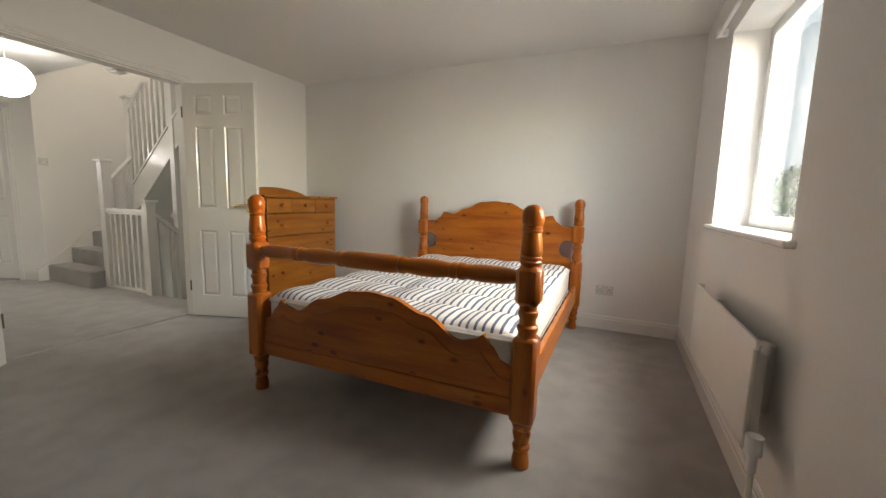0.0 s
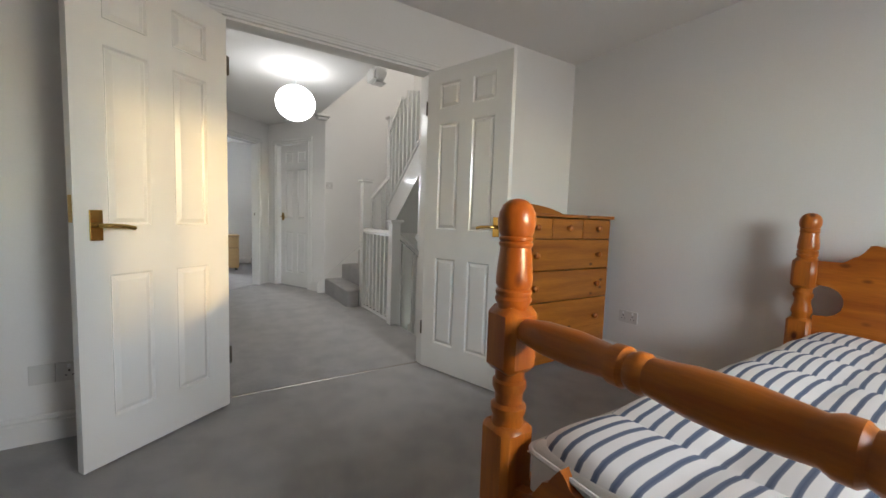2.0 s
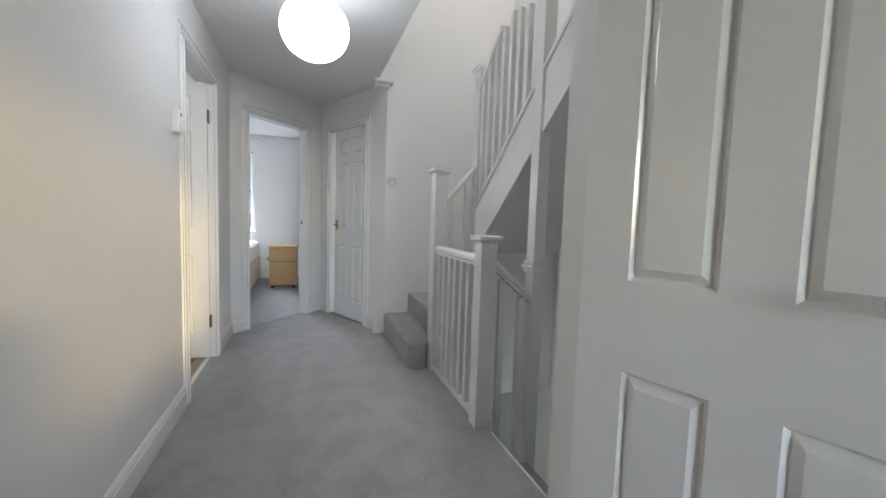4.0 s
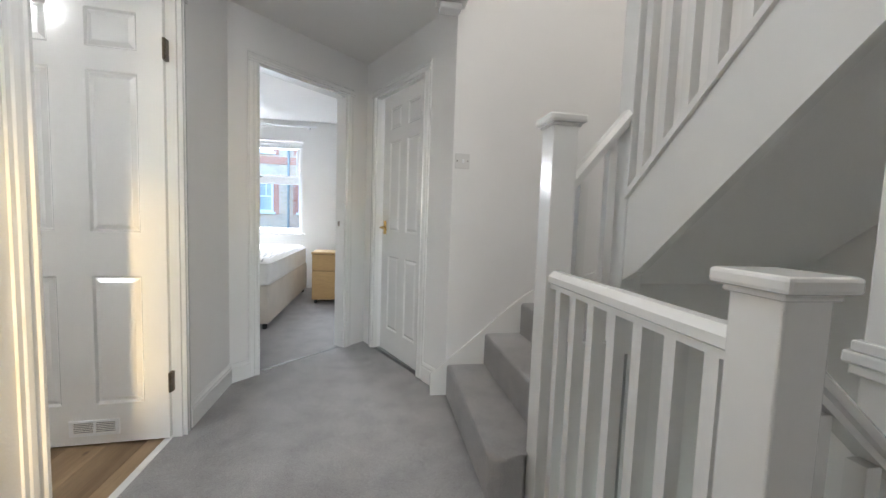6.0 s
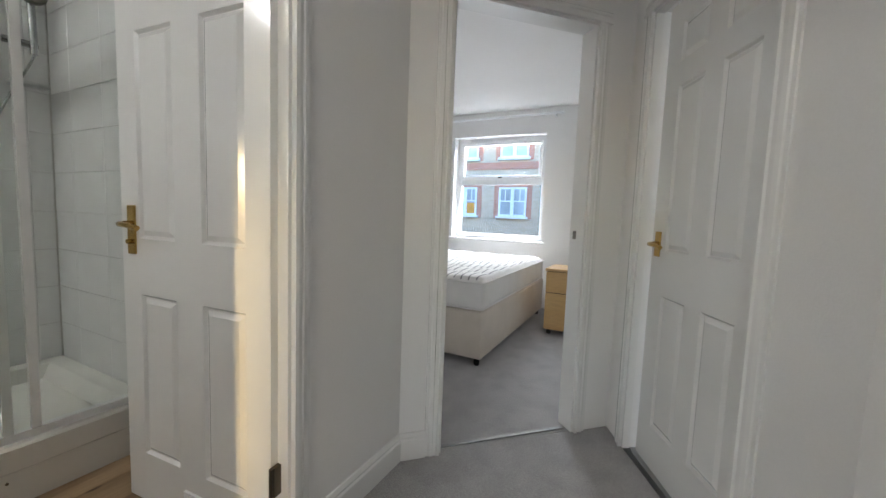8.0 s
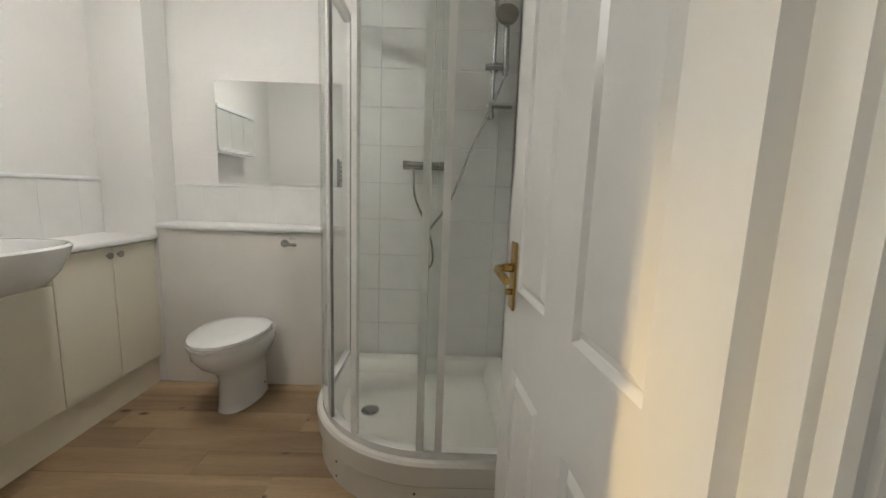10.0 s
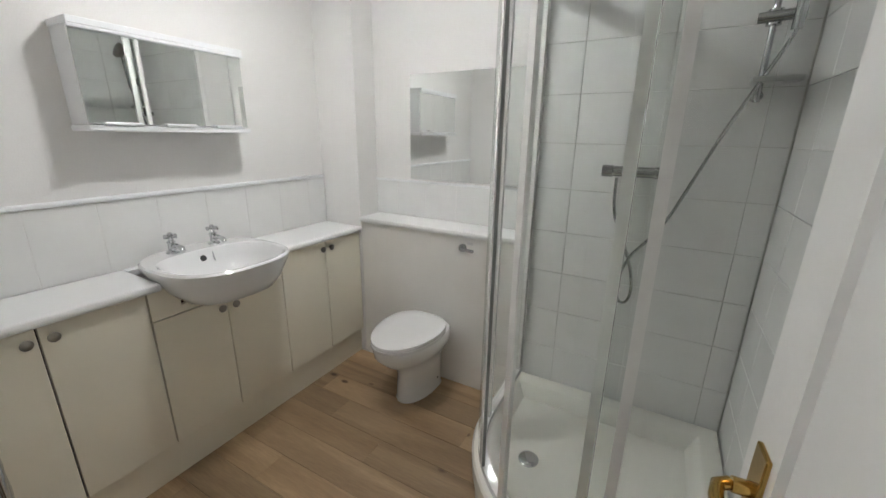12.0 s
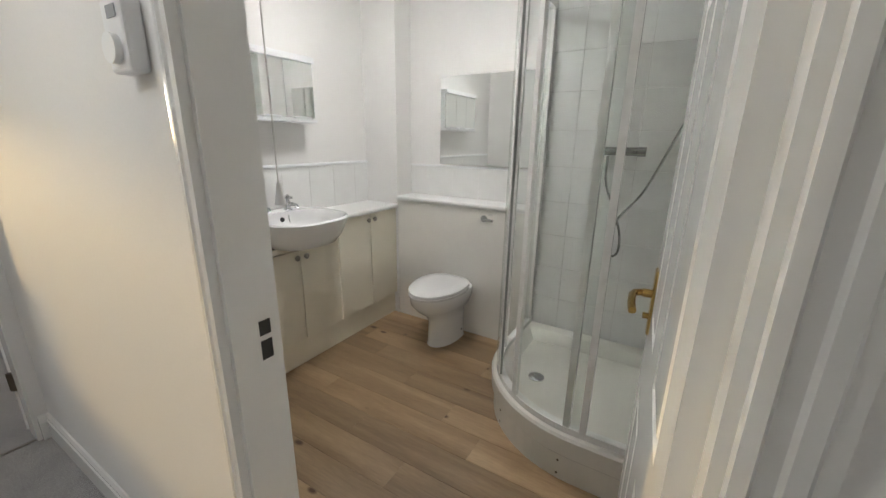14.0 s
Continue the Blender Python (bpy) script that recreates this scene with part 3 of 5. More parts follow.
# boxed end of the ceiling beam and corner cap
b = lathe(bmesh.new(), [(0.046, 0.0), (0.050, 0.010), (0.050, 0.035), (0.040, 0.046), (0.010, 0.050)], Matrix.Translation((-4.06, 2.425, 2.245)) @ pose(0, 0, 0, 0, 90, 0), 20)
structure(part("trim", b, GLOSS, None, "", True), "round white cap on the end of the boxed beam", "trim")
structure(part("trim", blocks(((-4.22, 2.37, 2.20), (-4.06, 2.47, 2.30)), ((-4.20, 2.40, 2.185), (-4.08, 2.50, 2.20)), bevel=0.008), GLOSS), "white boxed end piece under the landing ceiling edge", "trim")
structure(part("trim", blocks(((-6.03, 2.36, 2.268), (-5.90, 2.53, 2.299)), ((-6.03, 2.375, 2.235), (-5.93, 2.50, 2.267)), bevel=0.010), GLOSS), "white boxed trim at the landing ceiling corner", "trim")

# casings, linings, thresholds
architrave((WEST + 0.001, 2.43), (WEST + 0.001, 1.215), DOOR_H, 0.05)
lining((WEST, 2.43), (WEST, 1.215), 0.1, DOOR_H)
architrave((-5.68, HALL_Y + 0.001), (-4.915, HALL_Y + 0.001), DOOR_H)
lining((-5.68, HALL_Y), (-4.915, HALL_Y), 0.1, DOOR_H)
architrave((-6.907, 1.808), (-6.398, 1.299), DOOR_H)
lining((-6.9075, 1.8075), (-6.399, 1.299), 0.1, DOOR_H)
architrave((-6.279, 2.351), (-6.895, 2.041), DOOR_H)
lining((-6.279, 2.3496), (-6.8945, 2.0398), 0.028, DOOR_H)
structure(part("threshold_strip", blocks(((-3.247, 1.23, -0.004), (-3.231, 2.415, 0.004)), bevel=0.002), KNOB), "thin metal carpet strip across the doorway", "threshold")
structure(part("threshold_strip", blocks(((-5.665, 1.105, -0.012), (-4.93, 1.135, 0.004)), bevel=0.002), ALU), "metal strip between carpet and vinyl", "threshold")
for p, q in (((-6.94, 1.775), (-6.43, 1.265)), ((-6.29, 2.385), (-6.895, 2.08))):
    m, n = run_frame(p, q)
    b = blocks(((0.02, -0.008, -0.004), (n - 0.02, 0.012, 0.004)), bevel=0.002)
    b.transform(m)
    structure(part("threshold_strip", b, SEAL), "dark metal carpet strip in the doorway", "threshold")

# skirting boards
skirting((EAST, BED_N), (WEST, BED_N))
skirting((EAST, BED_S), (EAST, BED_N))
skirting((WEST, 1.16), (WEST, BED_S))
skirting((WEST, BED_N), (WEST, 2.485))
skirting((-3.26, 2.43), (-3.26, 2.70))
skirting((-3.26, HALL_Y), (-3.26, 1.21))
skirting((-4.85, HALL_Y), (-3.26, HALL_Y))
skirting((-6.27, HALL_Y), (-5.745, HALL_Y))
skirting((-6.352, 1.253), (-6.27, 1.17))
skirting((-6.0, 2.49), (-6.22, 2.38))
skirting((-9.6, 1.99), (-9.6, -2.0))
skirting((-9.6, 4.2), (-9.6, 2.07))
skirting((-7.14, 1.985), (-9.6, 1.985))

# doors
panel_door("door_1", (-3.15, 1.222), -53.5, 0.632, "white gloss six-panel double door leaf, standing open", turn=-1, plate=(0.892, 1.008))
panel_door("door_2", (-3.166, 2.42), 17.5, 0.64, "white gloss six-panel double door leaf, folded back open", turn=1, plate=(0.922, 1.038))
panel_door("door_3", (-5.660, 1.132), -86.3, 0.70, "white gloss six-panel bathroom door with a vent, standing open", vent=True, latch=True, turn=1, plate=(0.895, 1.062), inset=0.062)
panel_door("door_4", (-6.285, 2.39), 204.5, 0.660, "white gloss six-panel bedroom door, slightly ajar", turn=-1, plate=(0.922, 1.03), inset=0.052)
structure(part("strike_plate", blocks(((-4.9285, 1.09, 0.98), (-4.926, 1.115, 1.012)), ((-4.9285, 1.09, 0.925), (-4.926, 1.115, 0.968))), BLACK), "two dark latch holes in the door jamb", "latch")
structure(part("strike_plate", blocks(((-0.0005, -0.009, 0.985), (0.002, 0.009, 1.025))), KNOB), "dull metal strike plate in the door jamb", "latch").matrix_world = pose(-6.915, 1.755, 0, 0, 0, 45)


# ---- windows ----
def window(name, at, rz, w, h, depth, label, transom=None, mullion=None):
    """A white plastic window set back in its reveal: local x along, y out of the room, z up from the sill."""
    win = thing(name, at, label, "window", rz, "", "structure")
    f = 0.062
    part("window_frame", blocks(((0, 0, 0), (w, 0.07, f)), ((0, 0, h - f), (w, 0.07, h)), ((0, 0, f), (f, 0.07, h - f)), ((w - f, 0, f), (w, 0.07, h - f)), bevel=0.006), UPVC, win)
    spans = [(f, h - f)]
    if transom:
        part("transom", blocks(((f, 0.002, transom - 0.04), (w - f, 0.068, transom + 0.04)), bevel=0.006), UPVC, win)
        spans = [(f, transom - 0.04), (transom + 0.04, h - f)]
        part("sash", blocks(((f, -0.012, transom + 0.035), (w - f, 0.03, transom + 0.075)), ((f, -0.012, h - f - 0.035), (w - f, 0.03, h - f)), ((f, -0.012, transom + 0.075), (f + 0.04, 0.03, h - f - 0.035)), ((w - f - 0.04, -0.012, transom + 0.075), (w - f, 0.03, h - f - 0.035)), bevel=0.005), UPVC, win)
        hb = bmesh.new()
        block(hb, (w / 2 - 0.02, -0.02, transom + 0.045), (w / 2 + 0.02, -0.012, transom + 0.065), 0.002)
        tube(hb, [(w / 2, -0.02, transom + 0.055), (w / 2, -0.04, transom + 0.055), (w / 2 + 0.05, -0.045, transom + 0.052)], 0.006, 8)
        part("window_handle", hb, BLACK, win, "dark window catch")
        part("trickle_vent", blocks(((w * 0.25, -0.018, h - 0.052), (w * 0.75, 0, h - 0.03)), bevel=0.003), UPVC, win)
    xs = [(f, w - f)]
    if mullion:
        part("mullion", blocks(((mullion - 0.035, 0.002, f), (mullion + 0.035, 0.068, h - f)), bevel=0.006), UPVC, win)
        xs = [(f, mullion - 0.035), (mullion + 0.035, w - f)]
    for x0, x1 in xs:
        for z0, z1 in spans:
            p = part("pane", blocks(((x0, 0.056, z0), (x1, 0.060, z1))), PANE, win)
            p.visible_shadow = False
    part("window_sill", blocks(((-0.045, -depth - 0.035, -0.025), (w + 0.045, 0.0, 0.002)), bevel=0.008), GLOSS, win, "white gloss window board")
    return win


window("window_1", (EAST + 0.17, 3.0, 0.975), -90, 1.15, 1.075, 0.17, "white plastic window in a deep plastered reveal", None, 0.93)
window("window_2", (-9.72, -0.22, 0.80), 90, 1.20, 1.30, 0.12, "white plastic window with a top-hung sash", 0.74)
window("window_3", (-9.72, 2.40, 0.85), 90, 0.90, 1.23, 0.12, "white plastic window of the third bedroom", 0.70)

# ---- stairs ----
NA, NB, A2, N2 = (-5.04, 2.69), (-4.235, 2.678), (-5.10, 3.02), (-4.270, 3.002)
RISE = 0.19


def newel(name, at, z0, z1, side, label, cap=True, band=None):
    n = thing(name, (at[0], at[1], z0), label, "newel post")
    s = side / 2
    part("post", blocks(((-s, -s, 0), (s, s, z1 - z0)), bevel=0.004), GLOSS, n)
    if cap:
        part("cap", blocks(((-s - 0.008, -s - 0.008, z1 - z0 - 0.006), (s + 0.008, s + 0.008, z1 - z0 + 0.006)), ((-s - 0.022, -s - 0.022, z1 - z0 + 0.006), (s + 0.022, s + 0.022, z1 - z0 + 0.032)), bevel=0.007), GLOSS, n)
    if band:
        part("moulding", blocks(((-s - 0.012, -s - 0.012, band - z0), (s + 0.012, s + 0.012, band - z0 + 0.022)), ((-s - 0.020, -s - 0.020, band - z0 + 0.022), (s + 0.020, s + 0.020, band - z0 + 0.045)), ((-s - 0.012, -s - 0.012, band - z0 + 0.045), (s + 0.012, s + 0.012, band - z0 + 0.066)), bevel=0.004), GLOSS, n)
    return n


newel("newel_post", NA, 0, 1.405, 0.092, "white gloss square newel post with a flat cap")
newel("newel_post", NB, -0.2, 0.972, 0.088, "short white gloss newel post with a flat cap")
newel("newel_post", A2, 0.57, 2.16, 0.085, "white gloss newel post at the stair turn")
newel("newel_post", N2, -2.6, 2.45, 0.074, "tall white gloss stair post with a moulded band", False, 0.80)


def sloped(bm, p, q, half, low, high, cut=0.0):
    """A bar between p and q whose ends are upright: half its width, low and high about the line."""
    p, q = Vector(p), Vector(q)
    d = Vector((q.x - p.x, q.y - p.y, 0)).normalized()
    side = Vector((-d.y, d.x, 0)) * half
    v = [bm.verts.new(e + s + Vector((0, 0, z))) for e in (p, q) for s in (side, -side) for z in (low, high)]
    for f in ((0, 1, 3, 2), (4, 6, 7, 5), (0, 4, 5, 1), (2, 3, 7, 6), (1, 5, 7, 3), (0, 2, 6, 4)):
        bm.faces.new([v[k] for k in f])
    return bm


def balustrade(name, p, q, label, spindles, low_line, at=(0, 0, 0)):
    """Handrail from p to q with square spindles standing on a low line (z at p, z at q)."""
    b = thing(name, (p[0], p[1], min(low_line)), label, "balustrade")
    o = Vector((p[0], p[1], min(low_line)))
    P, Q = Vector(p) - o, Vector(q) - o
    rail = bmesh.new()
    d = Vector((Q.x - P.x, Q.y - P.y, 0)).normalized()
    side = Vector((-d.y, d.x, 0))
    prof = [(-0.022, -0.030), (0.022, -0.030), (0.022, -0.014), (0.031, -0.008), (0.031, 0.012), (0.024, 0.020), (0.014, 0.030), (-0.014, 0.030), (-0.024, 0.020), (-0.031, 0.012), (-0.031, -0.008), (-0.022, -0.014)]
    ends = [[rail.verts.new(e + side * u + Vector((0, 0, v))) for u, v in prof] for e in (P, Q)]
    for k in range(len(prof)):
        rail.faces.new((ends[0][k], ends[0][k - 1], ends[1][k - 1], ends[1][k]))
    rail.faces.new(ends[0])
    rail.faces.new(ends[1][::-1])
    part("handrail", rail, GLOSS, b)
    for k in range(spindles):
        f = (k + 0.5) / spindles
        c = P.lerp(Q, f)
        z0 = low_line[0] + (low_line[1] - low_line[0]) * f - o.z
        slope = (Q.z - P.z) / max(1e-6, (Q - P).to_2d().length) * 0.016
        part("spindle", blocks(((c.x - 0.016, c.y - 0.016, z0), (c.x + 0.016, c.y + 0.016, c.z - 0.026 - abs(slope)))), GLOSS, b)
    return b


g = balustrade("landing_balustrade", (NA[0] + 0.046, 2.685, 0.87), (NB[0] - 0.044, 2.68, 0.87), "white gloss landing balustrade with square spindles", 7, (0.035, 0.035))
part("base_rail", blocks(((0, -0.025, -0.035), (0.712, 0.025, 0.0)), bevel=0.005), GLOSS, g)
balustrade("stair_balustrade", (NA[0] - 0.012, NA[1] + 0.046, 1.20), (A2[0] + 0.01, A2[1] - 0.043, 1.47), "short white gloss stair balustrade", 2, (0.45, 0.68))
g = balustrade("stair_balustrade", (NB[0] - 0.01, NB[1] + 0.046, 0.86), (N2[0] + 0.02, N2[1] - 0.037, 0.66), "white gloss balustrade down the lower flight", 2, (-0.12, -0.30))

# upper flight outer string and its balusters, which shorten where they meet the sloping soffit
K = 0.86                                # slope of the flight
up = thing("stair_string", (A2[0], 3.0, 0.0), "white gloss outer string with square balusters", "stair string")
b = bmesh.new()
slab(b, [(0.04, 0.86), (0.04, 1.165), (1.75, 1.165 + 1.71 * K), (1.75, 0.86 + 1.71 * K), (0.12, 0.80 + 0.12 * K)], 0.035, Matrix(((1, 0, 0, 0), (0, 0, -1, 0.0175), (0, 1, 0, 0), (0, 0, 0, 1))))
part("string", b, GLOSS, up)
b = sloped(bmesh.new(), (0.04, 0, 1.165), (1.75, 0, 1.165 + 1.71 * K), 0.032, 0.0, 0.03)
part("base_rail", b, GLOSS, up)
b = sloped(bmesh.new(), (0.04, 0, 2.03), (0.36, 0, 2.03 + 0.32 * K), 0.030, -0.012, 0.03)
part("handrail", b, GLOSS, up)
for k in range(9):
    x = 0.09 + k * 0.095
    top = min(2.02 + (x - 0.04) * K, 2.40 - (x - 0.36) * 0.30)
    part("baluster", blocks(((x - 0.016, -0.016, 1.18 + (x - 0.04) * K), (x + 0.016, 0.016, top))), GLOSS, up)

# treads: two straight, three winders round the turn, then the upper flight
stairs = thing("staircase", (-5.5, 2.9, 0), "grey carpeted winder staircase going up", "staircase")
so = Vector((-5.5, 2.9, 0))


def tread(outline, z0, z1, name="tread"):
    bm = bmesh.new()
    slab(bm, [(x - so.x, y - so.y) for x, y in outline], z1 - z0, pose(0, 0, z0))
    vert = [e for e in bm.edges if abs(e.verts[0].co.z - z1) < 1e-5 and abs(e.verts[1].co.z - z1) < 1e-5]
    bmesh.ops.bevel(bm, geom=vert, offset=0.022, segments=4, affect="EDGES", profile=0.5)
    return part(name, bm, CARPET, stairs, "", True)


x0, x1 = -5.998, NA[0] - 0.035
round_end = [(x1 - 0.02 + 0.05 * math.sin(a), 2.545 - 0.05 * math.cos(a)) for a in [math.pi / 2 * k / 5 for k in range(6)]]
tread([(x0, 2.495), *round_end, (x1 + 0.03, 2.62), (x1, 2.64), (x1, 2.96), (x0, 2.96)], 0, RISE)
tread([(x0, 2.725), (x1, 2.725), (x1, 2.96), (x0, 2.96)], RISE, 2 * RISE)
a2 = (A2[0] - 0.04, A2[1] - 0.02)
tread([(x0, 2.95), (a2[0], 2.95), a2, (x0, 3.62)], 2 * RISE - 0.2, 3 * RISE)
tread([(x0, 3.61), a2, (-5.58, 3.745), (x0, 3.745)], 3 * RISE - 0.2, 4 * RISE)
tread([(-5.59, 3.745), a2, (-5.14, 3.745)], 4 * RISE - 0.2, 5 * RISE)
for k in range(8):
    xa = A2[0] - 0.03 + k * 0.221
    tread([(xa, 3.02), (xa + 0.25, 3.02), (xa + 0.25, 3.745), (xa, 3.745)], (6 + k) * RISE - 0.045, (6 + k) * RISE)
    part("riser", blocks(((xa + 0.012 - so.x, 3.02 - so.y, (5 + k) * RISE + 0.001), (xa + 0.03 - so.x, 3.745 - so.y, (6 + k) * RISE - 0.046))), CARPET, stairs)
b = bmesh.new()
slab(b, [(0.0, 0.84), (0.0, 0.88), (1.75, 0.88 + 1.75 * K), (1.75, 0.84 + 1.75 * K)], 0.72, Matrix(((1, 0, 0, A2[0] - so.x), (0, 0, 1, 3.02 - so.y), (0, 1, 0, 0), (0, 0, 0, 1))))
part("soffit", b, PAINT, stairs, "white plastered underside of the upper flight")
part("spandrel", blocks(((A2[0] - 0.028 - so.x, 3.065 - so.y, -0.30), (A2[0] - 0.010 - so.x, 3.744 - so.y, 0.85))), PAINT, stairs, "white plastered wall below the winders")
part("riser_panel", blocks(((x1 - so.x, 2.73 - so.y, -0.2), (x1 + 0.02 - so.x, 3.0 - so.y, 0.62)), bevel=0.003), GLOSS, stairs)
b = bmesh.new()   # wall string beside the steps, climbing to the turn
slab(b, [(2.395, 0), (2.395, 0.132), (2.65, 0.345), (2.85, 0.522), (2.98, 0.622), (3.04, 0.65), (3.25, 0.708), (3.74, 0.86), (3.74, 0.5), (2.98, 0.2), (2.75, 0)], 0.016, Matrix(((0, 0, 1, -5.999), (1, 0, 0, 0), (0, 1, 0, 0), (0, 0, 0, 1))))
structure(part("baseboard", b, GLOSS), "white gloss stair wall string", "skirting")
# lower flight
down = thing("lower_staircase", (-3.75, 2.9, -0.2), "grey carpeted stairs leading down", "staircase")
for k in range(4):
    y = 2.70 + k * 0.225
    part("tread", blocks(((-0.40, y - 2.9, -RISE * k - 0.26), (0.475, y - 2.9 + 0.23, -RISE * k - 0.0)), bevel=0.012), CARPET, down)
for k in range(8):
    x = -4.20 - k * 0.225
    part("tread", blocks(((x + 3.75 - 0.23, 0.15, -RISE * (k + 4) - 0.26), (x + 3.75, 0.84, -RISE * (k + 4))), bevel=0.012), CARPET, down)
structure(part("trim", blocks(((-4.15, 2.70, -0.20), (-3.27, 2.715, -0.004)), ((-5.0, 2.70, -0.25), (-4.24, 2.715, -0.002)), bevel=0.003), GLOSS), "white fascia along the stair opening", "trim")

# switch, thermostat, alarm box on the landing
socket_plate((-5.999, 2.545, 1.413), 90, 0.088, 0.088, "ivory light switch on the landing wall", "switch")
th = thing("thermostat", (-4.765, HALL_Y, 1.53), "white plastic room thermostat with a round dial", "thermostat", 180)
part("case", blocks(((-0.038, -0.032, -0.057), (0.038, 0, 0.057)), bevel=0.006), UPVC, th)
b = bmesh.new()
tube(b, [(-0.002, -0.032, -0.020), (-0.002, -0.043, -0.020)], 0.024, 24)
part("dial", b, UPVC, th, "round white dial")
part("display", blocks(((-0.012, -0.0335, 0.026), (0.020, -0.032, 0.045))), DARKGLASS, th)

# pendant lamp
pl = thing("pendant_lamp", (-4.56, 1.84, 2.30), "lit round white paper globe pendant", "pendant lamp")
b = bmesh.new()
lathe(b, [(0.05, 0.0), (0.05, -0.012), (0.02, -0.03), (0.004, -0.036), (0.004, -0.15)][::-1])
part("ceiling_rose", b, UPVC, pl, "", True)
b = bmesh.new()
bmesh.ops.create_uvsphere(b, u_segments=36, v_segments=22, radius=0.155, matrix=Matrix.Translation((0, 0, -0.290)) @ Matrix.Diagonal((1.08, 1.08, 0.98, 1)))
part("shade", b, GLOBE, pl, "glowing white globe shade", True)

# ---- the pine bed ----
bed = thing("pine_bed", (-0.80, 2.69, 0), "orange lacquered pine double bed frame with turned posts", "bed")
PX, FY, HY = 0.733, -0.957, 1.01


def post(bm, x, y, hgt, s=0.0):
    m = pose(x, y, 0)
    w = 0.048
    lathe(bm, [(0.030, 0), (0.036, 0.006), (0.037, 0.03), (0.028, 0.075), (0.036, 0.085), (0.036, 0.097), (0.028, 0.105), (0.038, 0.15), (0.031, 0.165), (0.040, 0.178), (0.040, 0.195), (0.034, 0.20)], m)
    block(bm, (x - w, y - w, 0.198), (x + w, y + w, 0.555 + s * 0.6), 0.014, 1)
    lathe(bm, [(r, z + s * (0.6 if z < 0.6 else 1.0)) for r, z in ((0.040, 0.545), (0.036, 0.57), (0.042, 0.582), (0.042, 0.595), (0.033, 0.603), (0.033, 0.625), (0.040, 0.64), (0.040, 0.655), (0.034, 0.66), (0.036, 0.685))], m)
    block(bm, (x - w, y - w, 0.678 + s), (x + w, y + w, 0.835 + s), 0.018, 1)
    k = (hgt - 0.835 - s) / 0.2265
    top = [(0.036, -0.010), (0.038, 0.004), (0.042, 0.009), (0.043, 0.015), (0.039, 0.021), (0.042, 0.026), (0.042, 0.032), (0.037, 0.037), (0.042, 0.045), (0.0425, 0.058), (0.040, 0.085), (0.037, 0.112), (0.0355, 0.124), (0.039, 0.128), (0.0395, 0.133), (0.036, 0.137), (0.039, 0.140), (0.039, 0.145), (0.036, 0.148), (0.040, 0.156), (0.043, 0.170), (0.0435, 0.182), (0.041, 0.197), (0.034, 0.212), (0.022, 0.222), (0.010, 0.226), (0.002, 0.2265)]
    lathe(bm, [(r, 0.835 + s + z * k) for r, z in top], m)
    return bm


for x, y, hgt, s, nm in ((-PX, FY, 1.082, 0.0, "foot_post"), (PX, FY, 1.068, 0.0, "foot_post"), (-PX, HY, 1.12, 0.062, "head_post"), (PX, HY, 1.12, 0.062, "head_post")):
    part(nm, post(bmesh.new(), x, y, hgt, s), PINE_Z, bed, "turned pine bed post with a round finial", True)


def crest(c, rows, n=24):
    """A smooth symmetrical top edge: rows of (share of half width, height) from the middle outwards."""
    half = []
    for k in range(n + 1):
        f = k / n
        for (a, za), (b, zb) in zip(rows, rows[1:]):
            if a <= f <= b:
                u = (f - a) / (b - a)
                half.append((f * c, za + (zb - za) * (u * u * (3 - 2 * u))))
                break
    return half


UPRIGHT = Matrix(((1, 0, 0, 0), (0, 0, 1, 0), (0, 1, 0, 0), (0, 0, 0, 1)))
cw = PX - 0.045
foot_top = crest(cw, [(0, 0.645), (0.15, 0.635), (0.42, 0.575), (0.66, 0.49), (0.76, 0.505), (0.81, 0.535), (0.86, 0.49), (0.93, 0.43), (1.0, 0.415)], 48)
outline = [(-x, z) for x, z in foot_top[::-1]] + foot_top[1:]
b = bmesh.new()
slab(b, [(-cw, 0.225), *outline, (cw, 0.225)][::-1], 0.030, Matrix.Translation((0, FY - 0.015, 0)) @ UPRIGHT)
bmesh.ops.bevel(b, geom=[e for e in b.edges if e.calc_face_angle(0) > 1.2 and max(v.co.z for v in e.verts) > 0.3], offset=0.006, segments=2, affect="EDGES")
part("footboard", b, PINE, bed, "shaped pine footboard with knots", True)
inner = crest(cw - 0.01, [(0, 0.575), (0.15, 0.566), (0.42, 0.508), (0.66, 0.428), (0.76, 0.438), (0.81, 0.458), (0.86, 0.42), (0.93, 0.372), (1.0, 0.36)], 48)
b = bmesh.new()
slab(b, [(-cw + 0.01, 0.30), *[(-x, z) for x, z in inner[::-1]], *inner[1:], (cw - 0.01, 0.30)][::-1], 0.007, Matrix.Translation((0, FY - 0.022, 0)) @ UPRIGHT)
bmesh.ops.bevel(b, geom=[e for e in b.edges if e.calc_face_angle(0) > 1.2], offset=0.004, segments=2, affect="EDGES")
part("raised_field", b, PINE, bed, "", True)
part("foot_rail", blocks(((-cw, FY - 0.024, 0.215), (cw, FY - 0.008, 0.290)), bevel=0.008), PINE, bed)
head_top = crest(cw, [(0, 1.085), (0.18, 1.075), (0.42, 1.01), (0.60, 0.955), (0.68, 0.965), (0.74, 0.975), (0.80, 0.92), (0.88, 0.885), (1.0, 0.885)], 40)
notch = [(cw, 0.768)] + [(cw - 0.03 - 0.075 * math.cos(math.radians(a)), 0.690 + 0.075 * math.sin(math.radians(a))) for a in range(90, -91, -15)] + [(cw, 0.613)]
b = bmesh.new()
